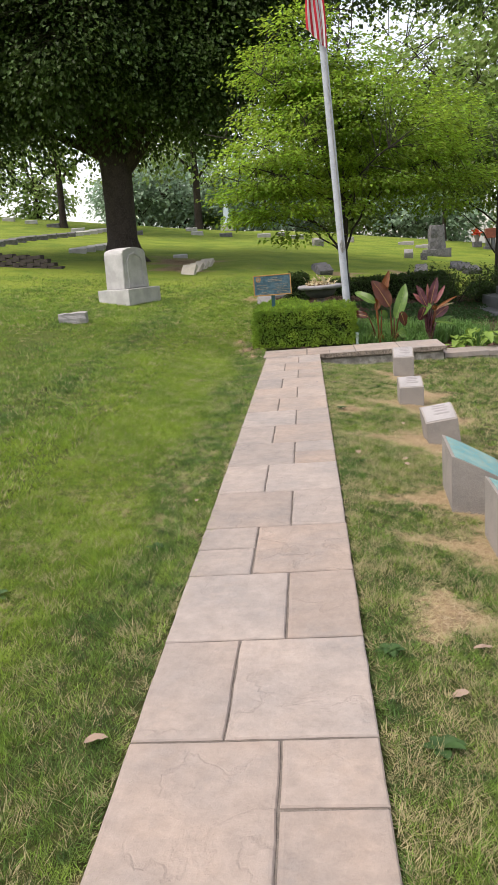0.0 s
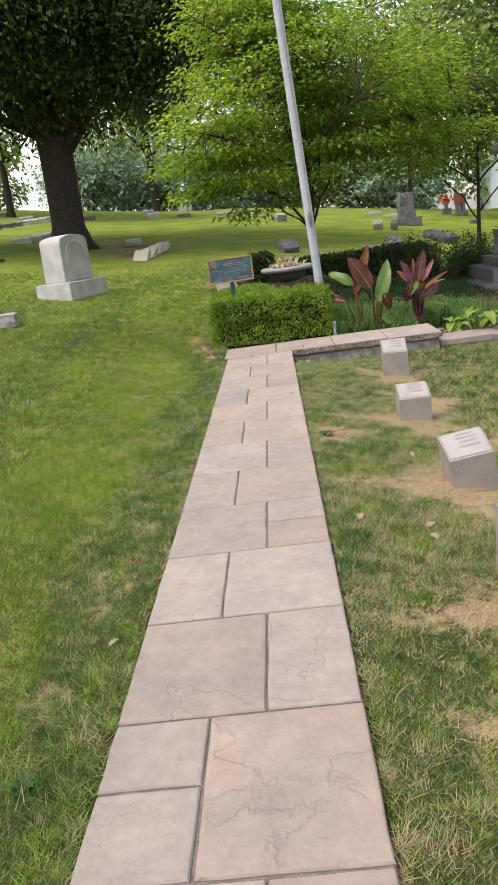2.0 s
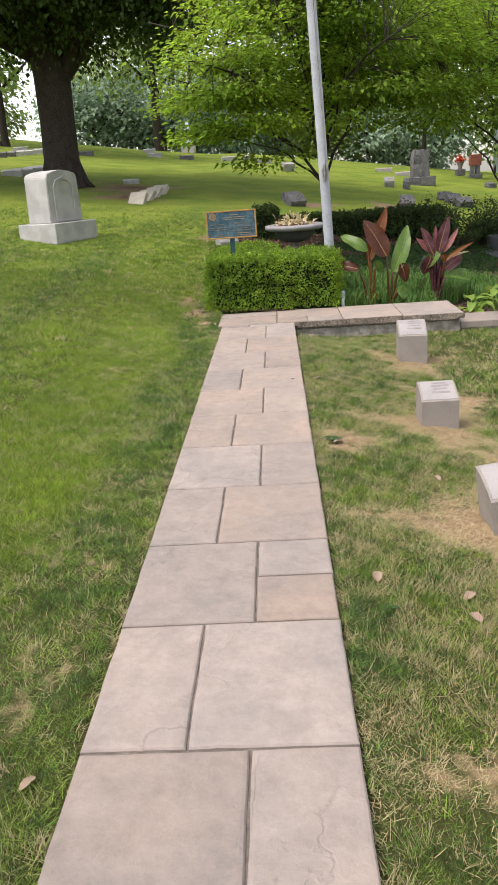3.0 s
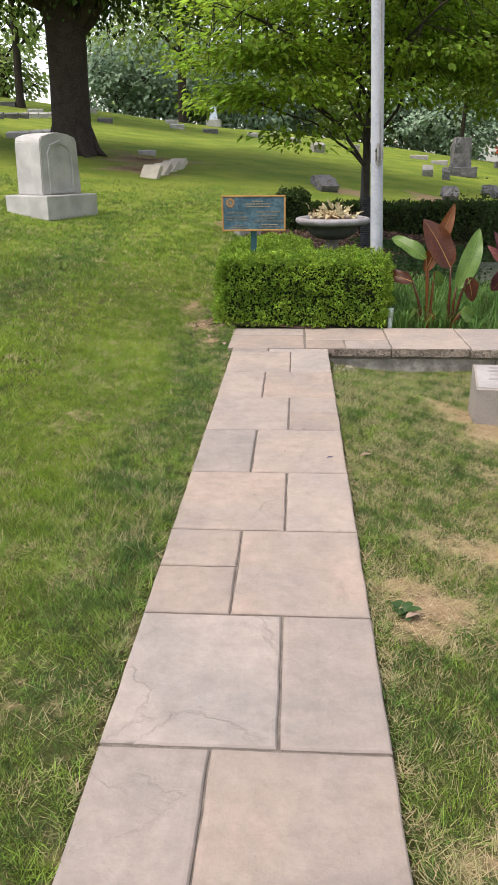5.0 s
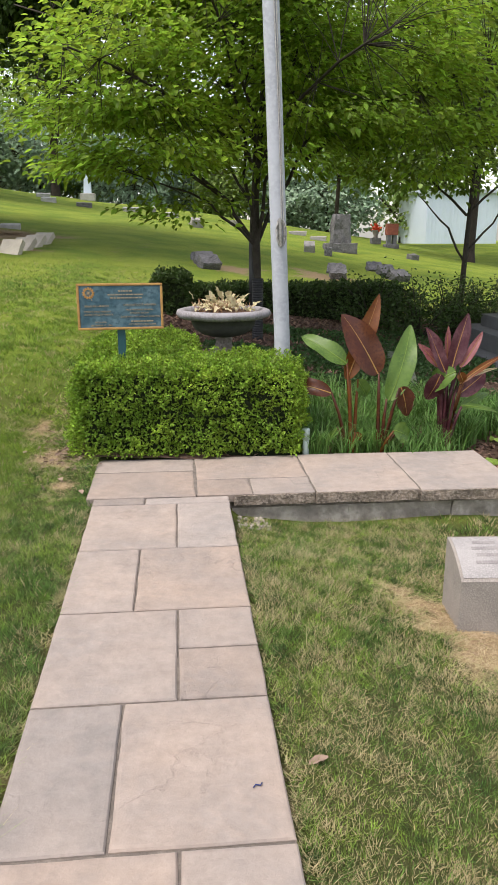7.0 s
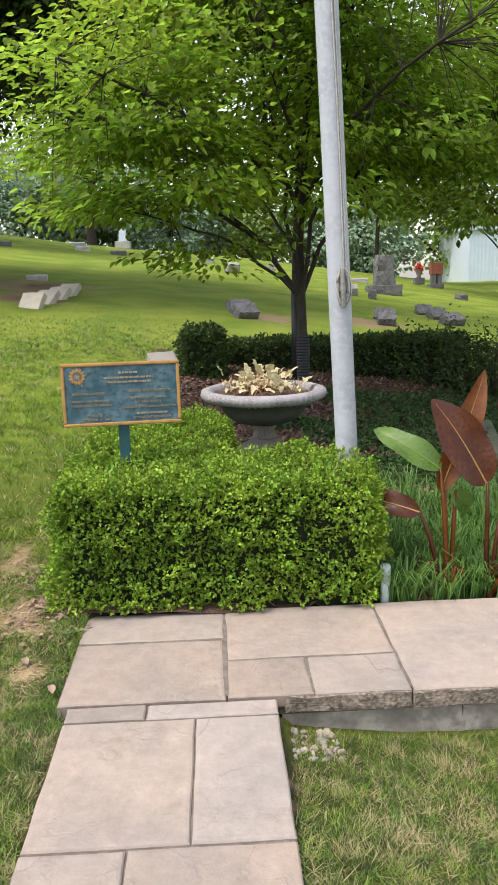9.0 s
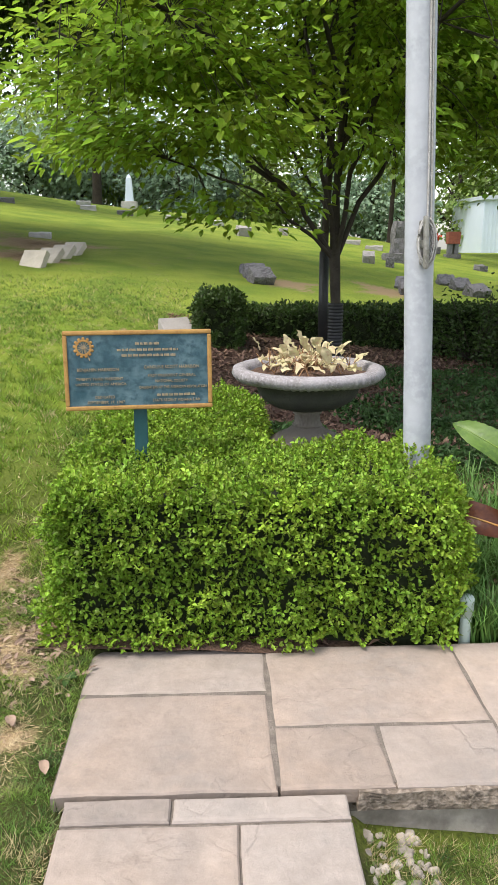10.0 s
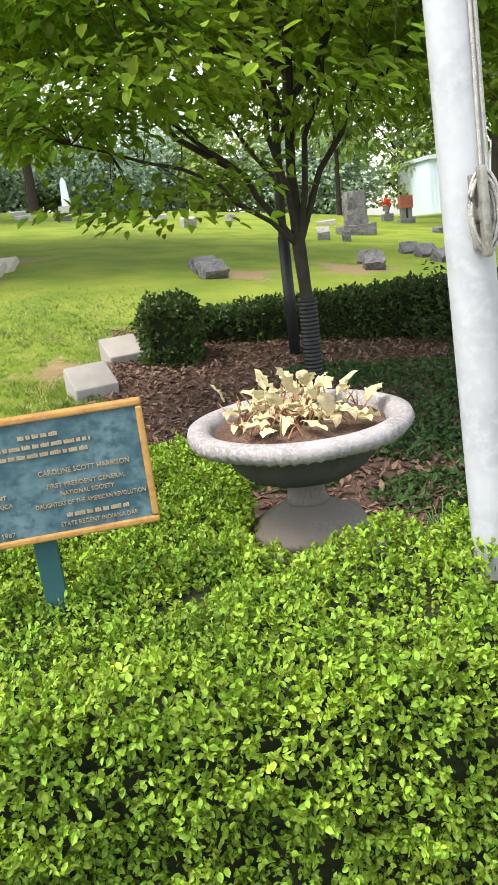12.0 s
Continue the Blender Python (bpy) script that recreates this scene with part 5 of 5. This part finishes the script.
def canna(x, y, spec, label, seed):
    """Each leaf: root x, joint x and z, tip x and z, width, depth, twist, curl, leaf and stalk material."""
    z = at(x, y, 0.01)
    thing = empty("canna_plant", pose(x, y, z), label, "plant", "cannas in the border")
    for k, (rx, jx, jz, tx, tz, width, dy, twist, curl, mat, smat) in enumerate(spec):
        p0, top, tip = Vector((rx, dy * 0.4, -0.02)), Vector((jx, dy, jz - z)), Vector((tx, dy, tz - z))
        bow = Vector(((jx - rx) * -0.15, 0, 0.02))
        tube_part("stalk", [[(p0, 0.017), (p0.lerp(top, 0.35) + bow, 0.014), (p0.lerp(top, 0.7) + bow * 0.8, 0.011), (top, 0.007)]], smat, thing, 8)
        d = tip - top
        bm, rib = canna_leaf(d.length * (1 + abs(curl) * 0.12), width, curl, seed * 40 + k)
        left = d.x < 0
        m = pose(top.x, top.y, top.z, 0, 0, 180 if left else 0) @ pose(0, 0, 0, 0, -math.degrees(math.atan2(d.z, abs(d.x))), 0) @ pose(0, 0, 0, (90 - twist * 0.7) * (-1 if left else 1), 0, 0)
        bm.transform(m)
        blade = part("leaf", bm, mat, thing, smooth=True)
        tube_part("midrib", [[(m @ p, r) for p, r in rib]], M_RIB if mat != M_CANGRN else M_HOSTA, blade, 5)


R, O, G, V, K = M_CANRED, M_CANORG, M_CANGRN, M_CANPUR, M_CANPINK
canna(1.40, 11.15, [
    (0.09, 0.07, 0.52, -0.18, 0.90, 0.27, -0.04, 12, 0.35, R, R), (-0.10, -0.11, 0.46, 0.05, 1.04, 0.17, 0.03, 8, 0.2, O, O),
    (0.11, 0.13, 0.34, 0.29, 0.84, 0.21, -0.05, 14, 0.5, G, R), (-0.09, -0.14, 0.58, -0.38, 0.84, 0.17, 0.02, 35, 0.9, G, O),
    (-0.12, -0.26, 0.40, -0.55, 0.50, 0.15, -0.06, 40, 0.9, R, R), (0.12, 0.21, 0.42, 0.30, 0.22, 0.16, -0.07, 15, 0.3, R, R),
    (-0.07, -0.05, 0.46, 0.03, 0.33, 0.13, 0.06, 20, 0.4, G, O), (0.08, 0.17, 0.13, 0.31, 0.10, 0.17, -0.12, 30, 0.7, G, O),
    (-0.11, -0.09, 0.12, 0.02, 0.03, 0.07, -0.1, 30, 1.4, O, O), (-0.12, -0.22, 0.16, -0.36, 0.02, 0.05, -0.1, 40, 1.2, G, R), (0.09, 0.2, 0.12, 0.36, 0.0, 0.05, -0.1, 40, 1.2, R, R)],
    "tall canna with bronze-red and green paddle leaves", 1)
canna(2.1, 11.5, [
    (0.0, 0.05, 0.48, 0.12, 0.87, 0.16, 0.0, 10, 0.2, V, V), (-0.02, -0.05, 0.49, -0.18, 0.77, 0.13, -0.02, 25, 0.2, V, V), (0.01, 0.01, 0.49, 0.0, 0.78, 0.075, 0.03, 20, 0.1, K, V),
    (0.02, 0.09, 0.48, 0.22, 0.75, 0.085, -0.01, 35, 0.25, K, V), (-0.03, -0.09, 0.48, -0.21, 0.66, 0.10, 0.0, 30, 0.3, K, V), (-0.01, -0.03, 0.46, -0.14, 0.70, 0.12, -0.05, 20, 0.2, V, V),
    (-0.03, 0.03, 0.45, -0.20, 0.40, 0.19, -0.09, 50, 1.5, G, V), (-0.02, -0.08, 0.44, -0.16, 0.24, 0.17, -0.04, 20, 0.5, V, V), (0.03, 0.08, 0.27, 0.28, 0.46, 0.17, -0.04, 20, 0.5, V, V),
    (0.02, 0.07, 0.36, 0.41, 0.60, 0.06, -0.08, 40, 0.4, O, O), (0.02, 0.1, 0.38, 0.36, 0.52, 0.04, -0.06, 50, 0.5, M_DRYLEAF, O), (0.03, 0.06, 0.14, 0.37, 0.33, 0.085, -0.05, 35, 0.8, G, V), (0.02, 0.09, 0.2, 0.42, 0.22, 0.05, -0.08, 50, 0.6, G, V), (0.0, 0.05, 0.46, 0.09, 0.38, 0.09, -0.1, 10, 0.4, O, V)],
    "purple-leaved canna beside the granite steps", 2)


def hosta_plant(x, y, n, scale, seed):
    rd = random.Random(seed)
    thing = empty("hosta_plant", pose(x, y, at(x, y)), "lime green hosta with broad arching leaves", "plant", "hostas behind the low coping")
    for k in range(n):
        a = k * 137.5 + rd.uniform(-20, 20)
        reach, up = rd.uniform(0.02, 0.13) * scale, rd.uniform(0.1, 0.28) * scale
        tip = Vector((math.cos(radians(a)) * reach, math.sin(radians(a)) * reach, up))
        tube_part("stalk", [[(Vector((0, 0, -0.02)), 0.007), (tip * 0.5 + Vector((0, 0, 0.02)), 0.006), (tip, 0.004)]], M_HOSTA, thing, 6)
        bm, rib = canna_leaf(rd.uniform(0.2, 0.3) * scale, rd.uniform(0.1, 0.14) * scale, rd.uniform(0.9, 1.7), seed * 50 + k, 0.7)
        bm.transform(pose(tip.x, tip.y, tip.z, 0, 0, a) @ pose(0, 0, 0, 0, -rd.uniform(15, 50), 0))
        part("leaf", bm, M_HOSTA, thing, smooth=True)


hosta_plant(2.43, 11.08, 9, 0.9, 1)
hosta_plant(2.72, 11.0, 11, 1.25, 2)
hosta_plant(3.15, 11.1, 10, 1.15, 3)


# ---- wedge-topped granite markers along the lawn ----
def marker(x, y, w, d, back, front, turn, face_mat, label, lines, lean=0, sink=0.04, bow=1.7):
    """A block whose top curves down from its back to its front, with a dressed face let into the curve."""
    z = at(x, y, -sink)
    thing = empty("grave_marker", pose(x, y, z, 0, lean, turn), label, "gravestone", "granite markers beside the path")

    def curve(t, up=0.0):
        slope = math.atan2((back - front) * bow * t ** (bow - 1), d)
        return d / 2 - d * t - math.sin(slope) * up, back - (back - front) * t ** bow + math.cos(slope) * up, slope
    bm = bmesh.new()
    prof = [(-d / 2, 0), (d / 2, 0)] + [curve(t / 10)[:2] for t in range(11)]
    lf = [bm.verts.new((-w / 2, a, c)) for a, c in prof]
    rt = [bm.verts.new((w / 2, a, c)) for a, c in prof]
    bm.faces.new(lf)
    bm.faces.new(rt[::-1])
    for k in range(len(prof)):
        q = (k + 1) % len(prof)
        bm.faces.new((lf[k], rt[k], rt[q], lf[q]))
    bmesh.ops.bevel(bm, geom=[e for e in bm.edges if len(e.link_faces) == 2 and e.calc_face_angle() > 0.6], offset=0.006, segments=2, affect="EDGES")
    part("body", bm, M_CONC, thing)
    bm = bmesh.new()
    rows = []
    for t in np.linspace(0.06, 0.94, 10):
        (a, c, _), (a2, c2, _) = curve(t, 0.003), curve(t, -0.004)
        hw = w / 2 - 0.012
        rows.append([bm.verts.new(p) for p in ((-hw, a2, c2), (-hw, a, c), (hw, a, c), (hw, a2, c2))])
    for p, q in zip(rows, rows[1:]):
        for k in range(3):
            bm.faces.new((p[k], p[k + 1], q[k + 1], q[k]))
    bm.faces.new(rows[0])
    bm.faces.new(rows[-1][::-1])
    part("face_plate", bm, face_mat, thing, "sloping dressed face")
    for k in range(lines):
        bm = bmesh.new()
        a, c, slope = curve(0.22 + 0.15 * k, 0.003)
        ww = w * (0.46 if k % 2 else 0.36)
        xx = -ww / 2
        while xx < ww / 2:
            block(0.0105, 0.016, 0.0014, 0, pose(xx + 0.02, a, c, math.degrees(slope), 0, 0), bm)
            xx += 0.0125
        part("inscription", bm, M_LETTER, thing, "cut lettering, unreadable")


marker(1.38, 9.0, 0.245, 0.24, 0.41, 0.31, -4, M_FACE, "small grey granite slant marker in a bare straw patch", 4, sink=0.07)
marker(1.21, 7.08, 0.235, 0.2, 0.3, 0.22, 0, M_FACE, "small grey granite slant marker with cut lettering", 4)
marker(1.26, 5.57, 0.25, 0.22, 0.33, 0.24, 2, M_FACE, "leaning grey granite slant marker with pale face", 4, -7)
marker(1.19, 4.05, 0.52, 0.34, 0.4, 0.22, 86, M_TEALPL, "wide grey granite marker with a verdigris bronze plate", 0, bow=1.1)
marker(1.27, 3.2, 0.52, 0.34, 0.4, 0.22, 88, M_TEALPL, "wide grey granite marker with a weathered bronze plate", 0, bow=1.1)

# ---- stepped dark granite monument ----
mx, my = 4.85, 15.5
mz = -0.2
mon = empty("granite_monument", pose(mx, my, mz, 0, 0, 0), "tall dark grey granite monument on three steps", "monument")
z = 0.0
for k, (s, hgt) in enumerate(((2.2, 0.2), (1.72, 0.22), (1.25, 0.16))):
    part("step", block(s, s, hgt, 0.012, pose(0, 0, z)), M_DARKGR, mon)
    z += hgt
part("base_moulding", lathe([(0.5, z), (0.5, z + 0.06), (0.46, z + 0.1), (0.44, z + 0.2), (0.47, z + 0.28), (0.5, z + 0.36)], 4), M_DARKGR, mon)
bm = block(0.92, 0.92, 0.10, 0.008, pose(0, 0, z + 0.36))
for k in range(11):
    for ax in (0, 90):
        part("dentil", block(0.04, 0.96, 0.035, 0.004, pose(0, 0, z + 0.375, 0, 0, ax) @ pose(-0.41 + k * 0.082, 0, 0), segs=1), M_DARKGR, mon)
part("dentil_course", bm, M_DARKGR, mon)
part("die", block(0.62, 0.62, 1.4, 0.012, pose(0, 0, z + 0.46), taper=0.92), M_DARKGR, mon)
part("cap", block(0.86, 0.86, 0.16, 0.03, pose(0, 0, z + 1.76)), M_DARKGR, mon)
part("shaft", block(0.5, 0.5, 2.2, 0.012, pose(0, 0, z + 1.92), taper=0.7), M_DARKGR, mon)

for cx, cy in ((-0.39, -0.39), (0.39, -0.39), (0.39, 0.39), (-0.39, 0.39)):
    part("colonnette", lathe([(0.1, 0.578), (0.1, 0.63), (0.085, 0.65), (0.092, 0.69), (0.07, 0.72), (0.078, 0.77), (0.066, 0.8), (0.074, 0.85), (0.06, 0.88), (0.07, 0.92), (0.07, 0.945)], 24), M_DARKGR, mon, "turned grey corner colonnette", smooth=True).location = (cx, cy, 0)

ledge = empty("stone_ledge", pose(2.5, 14.0, at(2.5, 14.0, -0.04), 4, 0, -14), "flat mossy grey stone ledge lying in the ground cover", "stone")
part("body", block(0.26, 1.4, 0.12, 0, rough=0.012), M_MOSSY, ledge)

# ---- marble monument on the lawn ----
hx, hy = -3.61, 16.15
hd = empty("headstone", pose(hx, hy, at(hx, hy, -0.06), 0, 0, 60), "weathered white marble headstone on a wide plinth", "gravestone")
part("plinth", block(1.02, 0.9, 0.34, 0.015), M_MARBLE, hd)
bm = bmesh.new()
prof = [(-0.42, 0), (0.42, 0), (0.39, 0.74), (0.36, 0.80), (0.2, 0.84), (0.0, 0.865), (-0.2, 0.84), (-0.36, 0.80), (-0.39, 0.74)]
fr = [bm.verts.new((x * 0.93, -0.27, z)) for x, z in prof]
bk = [bm.verts.new((x * 0.93, 0.27, z)) for x, z in prof]
bm.faces.new(fr)
bm.faces.new(bk[::-1])
for k in range(len(prof)):
    q = (k + 1) % len(prof)
    bm.faces.new((fr[k], fr[q], bk[q], bk[k]))
bmesh.ops.bevel(bm, geom=bm.edges[:], offset=0.012, segments=2, affect="EDGES")
bm.transform(pose(0, 0.02, 0.34))
part("tablet", bm, M_MARBLE, hd)
bm = bmesh.new()
arc = [(-0.25, 0.02), (0.25, 0.02), (0.25, 0.55), (0.18, 0.66), (0.0, 0.72), (-0.18, 0.66), (-0.25, 0.55)]
for s, dpt in ((1.0, 0.0),):
    for k in range(len(arc)):
        a, c = Vector((arc[k][0], 0, arc[k][1])), Vector((arc[(k + 1) % len(arc)][0], 0, arc[(k + 1) % len(arc)][1]))
        mid, d = (a + c) / 2, c - a
        block(d.length + 0.03, 0.035, 0.045, 0.008, pose(mid.x * 0.93, -0.255, 0.36 + mid.z, 0, -math.degrees(math.atan2(d.z, d.x)), 0) @ pose(0, 0, -0.02), bm)
part("arched_moulding", bm, M_MARBLE, hd)
st = empty("marker_stone", pose(-3.76, 12.4, at(-3.76, 12.4, -0.02), 0, 0, 8), "small rough pale grey stone block in the grass", "gravestone")
part("body", block(0.46, 0.28, 0.18, 0, rough=0.025), M_FACE, st)


# ---- scattered graves on the slopes ----
def slab(name, x, y, w, d, h, turn, mat, label, tip=0.0, rough=0.015, group="graves on the slope", lift=-0.03):
    thing = empty(name, pose(x, y, at(x, y, lift), tip, 0, turn), label, "gravestone", group)
    part("body", block(w, d, h, 0.015, rough=rough), mat, thing)
    return thing


for k in range(4):
    slab("leaning_slab", -3.1 + 0.06 * k, 21.8 + 0.85 * k, 0.44, 0.5, 0.12, -20, M_CREAM, "pale worn marble slab leaning in a row of four", 33 if k else 50, 0.012, lift=0.0)
slab("flat_marker", -4.15, 27.0, 0.5, 0.3, 0.14, 5, M_MARBLE, "small pale flat marker near the old tree", 8)
for k, (x, y, w, h, tip, mat) in enumerate(((0.75, 21.2, 0.62, 0.36, 30, M_ROUGHGR), (0.68, 21.9, 0.62, 0.34, 40, M_ROUGHGR), (0.6, 22.6, 0.5, 0.2, 45, M_ROUGHGR), (3.62, 22.2, 0.55, 0.4, 32, M_ROUGHGR), (3.75, 23.2, 0.5, 0.32, 35, M_ROUGHGR), (5.3, 23.4, 0.7, 0.34, 25, M_ROUGHGR), (5.25, 24.4, 0.6, 0.34, 35, M_ROUGHGR), (5.2, 25.3, 0.6, 0.3, 35, M_ROUGHGR), (4.35, 30.6, 0.5, 0.46, 25, M_FACE), (4.85, 30.0, 0.32, 0.4, 0, M_ROUGHGR), (0.9, 36.0, 0.7, 0.5, 15, M_FACE), (-1.0, 44.0, 0.6, 0.3, 10, M_FACE), (2.7, 40.5, 0.5, 0.4, 0, M_FACE), (5.6, 41.0, 1.2, 0.25, 5, M_FACE), (6.1, 38.5, 1.0, 0.25, 5, M_FACE), (8.8, 34, 0.5, 0.3, 10, M_ROUGHGR))):
    if k < 8:
        x, y = x * 1.035, y + 1.1
    slab("rough_gravestone", x, y, w * 0.66, 0.34, h * 0.72, 20 - 9 * (k % 5), mat, "rough grey granite gravestone tipped back in the turf" if mat == M_ROUGHGR else "pale worn gravestone sunk in the turf", tip, 0.03)
rr = random.Random(12)
for k in range(14):
    slab("flat_marker", -11.6 + 0.06 * k + rr.uniform(-.1, .1), 27.5 + 1.15 * k, 0.7, 0.4, 0.2, 10, M_ROUGHGR if k < 9 else M_MARBLE, "low flat marker in a row along the slope", 10, 0.02, "row of flat markers")
for k in range(5):
    slab("flat_marker", -7.9 + 0.12 * k, 27.2 + 0.8 * k, 0.6, 0.4, 0.2, 10, M_MARBLE, "pale flat marker beside the old tree", 10, 0.02, "row of flat markers")
for k in range(12):
    slab("flat_marker", -19 + k * 1.7 + rr.uniform(-.5, .5), 46 + rr.uniform(-5, 2), 0.7, 0.35, 0.22, 10, M_MARBLE if k % 3 else M_ROUGHGR, "distant low marker near the ridge", 8, 0.02, "markers near the ridge")
# low dark dry-stone wall set in the bank
dw = empty("bank_wall", pose(0, 0, 0), "low dark stacked stone wall set in the bank", "wall")
for row in range(4):
    for k in range(9):
        x = -10.4 + k * 0.42 + (row % 2) * 0.2
        if x > -6.9 - 0.25 * row:
            continue
        part("stone", block(0.4, 0.35, 0.105, 0, pose(x, 21.9 + row * 0.05, at(x, 21.9, -0.06 + row * 0.10)), rough=0.012), M_DARKBR, dw)
# rough-hewn monument and its neighbours
ox, oy = 5.82, 32.8
ob = empty("rough_monument", pose(ox, oy, at(ox, oy, -0.05), 0, 0, 5), "rough-hewn grey granite monument on a rock-faced base", "monument")
part("base", block(1.05, 0.7, 0.34, 0, rough=0.04), M_ROUGHGR, ob)
part("die", block(0.66, 0.48, 0.98, 0, pose(0, 0, 0.32), taper=0.82, rough=0.07), M_ROUGHGR, ob)
rx, ry = 9.95, 41.0
rs = empty("red_monument", pose(rx, ry, at(rx, ry, -0.03)), "small red granite monument on a grey base", "monument")
part("base", block(0.62, 0.5, 0.2, 0.02), M_ROUGHGR, rs)
part("pillar", block(0.18, 0.3, 0.4, 0.02, pose(-0.13, 0, 0.2)), M_DARKGR, rs)
part("pillar", block(0.18, 0.3, 0.4, 0.02, pose(0.13, 0, 0.2)), M_DARKGR, rs)
part("top", block(0.52, 0.4, 0.5, 0.02, pose(0, 0, 0.6)), M_BRICK, rs)
vs = empty("flower_vase", pose(9.6, 42.5, at(9.6, 42.5)), "dark urn of red flowers on a plinth", "flowers")
part("plinth", block(0.45, 0.4, 0.3, 0.02), M_ROUGHGR, vs)
part("vase", lathe([(0.12, 0.3), (0.09, 0.38), (0.18, 0.62), (0.2, 0.66)], 20), M_URND, vs, smooth=True)
rg = np.random.default_rng(5)
leaves("bloom", rg.normal(0, 0.09, (120, 3)) + [9.6, 42.5, at(9.6, 42.5, 0.76)], rg.normal(0, 1, (120, 3)), 0.12, M_FLOWER, vs, 0.8, rg).matrix_parent_inverse = vs.matrix_world.inverted()
tagged(vs.children[-1], kind="stuff")
wx, wy = -4.6, 50.0
wo = empty("white_obelisk", pose(wx, wy, at(wx, wy, -0.05)), "white marble obelisk near the ridge", "monument")
part("base", block(0.8, 0.8, 0.4, 0.03), M_MARBLE, wo)
part("shaft", block(0.42, 0.42, 1.15, 0.02, pose(0, 0, 0.4), taper=0.65), M_PAINTW, wo)
part("tip", block(0.27, 0.27, 0.22, 0.0, pose(0, 0, 1.55), taper=0.05), M_PAINTW, wo)
# white building beyond the slope
bx0 = 20.4
bd = empty("white_building", pose(bx0 + 3, 72, at(bx0 + 6, 72, -0.8)), "low white metal-clad building beyond the cemetery", "building")
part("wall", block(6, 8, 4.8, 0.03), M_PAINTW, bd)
bm = bmesh.new()
for k in range(20):
    block(0.04, 0.04, 4.6, 0, pose(-2.9 + k * 0.302, -4.02, 0.1), bm)
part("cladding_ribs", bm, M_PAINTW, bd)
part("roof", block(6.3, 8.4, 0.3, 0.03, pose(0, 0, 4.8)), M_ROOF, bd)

# pale standpipe at the hedge's end
stub = empty("standpipe", pose(0.955, 10.985, at(0.955, 10.985, -0.1)), "short pale grey-green plastic standpipe beside the hedge", "pipe")
part("pipe", lathe([(0.021, 0), (0.021, 0.33), (0.017, 0.335)], 20), M_PIPE, stub, smooth=True)
part("cap", lathe([(0.026, 0.29), (0.026, 0.36), (0.022, 0.368), (0.004, 0.37)], 20), M_PIPE, stub, smooth=True)

# ---- small litter ----
rr = random.Random(77)
for k, (x, y) in enumerate(((-0.47, 10.35), (-0.62, 10.55), (0.52, 8.0), (0.9, 4.9), (0.78, 2.2), (0.85, 4.75), (-0.5, 3.9), (1.0, 6.1), (-0.9, 10.95), (0.7, 1.9), (-0.52, 1.6), (0.55, 5.0), (0.5, 6.5))):
    lf = empty("fallen_leaf", pose(x, y, at(x, y, 0.02), 0, 0, rr.uniform(0, 360)), "curled dry tan leaf lying on the turf", "leaf", "fallen leaves")
    part("blade", swept_leaf(rr.uniform(0.05, 0.08), rr.uniform(0.025, 0.04), (0.2, -0.3), 0.4, 0.2, 6, k), M_DEADLEAF, lf, smooth=True)
rg = np.random.default_rng(55)
n = 420
px, py = rg.normal(-0.64, 0.09, n), rg.normal(11.05, 0.22, n)
P = np.stack([px, py, land(px, py) + 0.008], 1)
tagged(leaves("leaf_litter", P, rg.normal(0, 1, (n, 3)) * [1, 1, 0.2], 0.034, M_DEADLEAF, None, 0.5, rg, 0.1, 1.5), "brown dead leaf litter at the hedge's foot", "leaves", kind="stuff")
ut = [(-0.40, 16.35), (-0.58, 15.3)]
for x, y in ut:
    t2 = empty("slant_marker", pose(x, y, at(x, y, -0.03), 8, 0, 24), "small pale grey slant marker beside the mulched bed", "gravestone")
    bm = block(0.33, 0.26, 0.19, 0.012)
    for v in bm.verts:
        v.co.z += 0.42 * (v.co.y - 0.02) if v.co.z > 0.1 else 0.0
    part("body", bm, M_FACE, t2)


def weed(x, y, n, size, seed):
    rd = random.Random(seed)
    z = at(x, y, 0.0)
    thing = empty("weed", pose(x, y, z), "low broad-leaved green weed at the path's edge", "weed", "weeds in the turf")
    for k in range(n):
        bm = swept_leaf(size * rd.uniform(0.7, 1.2), size * 0.5, (rd.uniform(0.4, 1.0), rd.uniform(-0.5, 0.2)), 0.25, 0.1, 6, k)
        bm.transform(pose(0, 0, 0.005, 0, 0, k * 137.5))
        part("leaf", bm, M_COVER, thing, smooth=True)


for k, (x, y, n, sz) in enumerate(((0.5, 6.55, 12, 0.06), (0.47, 2.15, 12, 0.06), (0.56, 1.6, 9, 0.07), (-0.6, 3.2, 7, 0.06), (0.55, 4.75, 6, 0.05), (-1.2, 2.6, 8, 0.06), (1.25, 3.65, 8, 0.07), (0.72, 1.25, 7, 0.09), (-0.48, 10.75, 5, 0.05))):
    weed(x, y, n, sz, k)
scrap = empty("plastic_scrap", pose(0.30, 7.86, 0.001, 0, 0, 25), "tiny twisted blue plastic scrap on the paving", "litter")
tube_part("strip", [[(Vector((-0.014, 0, 0.003)), 0.002), (Vector((-0.004, 0.006, 0.004)), 0.002), (Vector((0.006, -0.003, 0.004)), 0.002), (Vector((0.015, 0.004, 0.003)), 0.002)]], M_BLUE, scrap, 6)
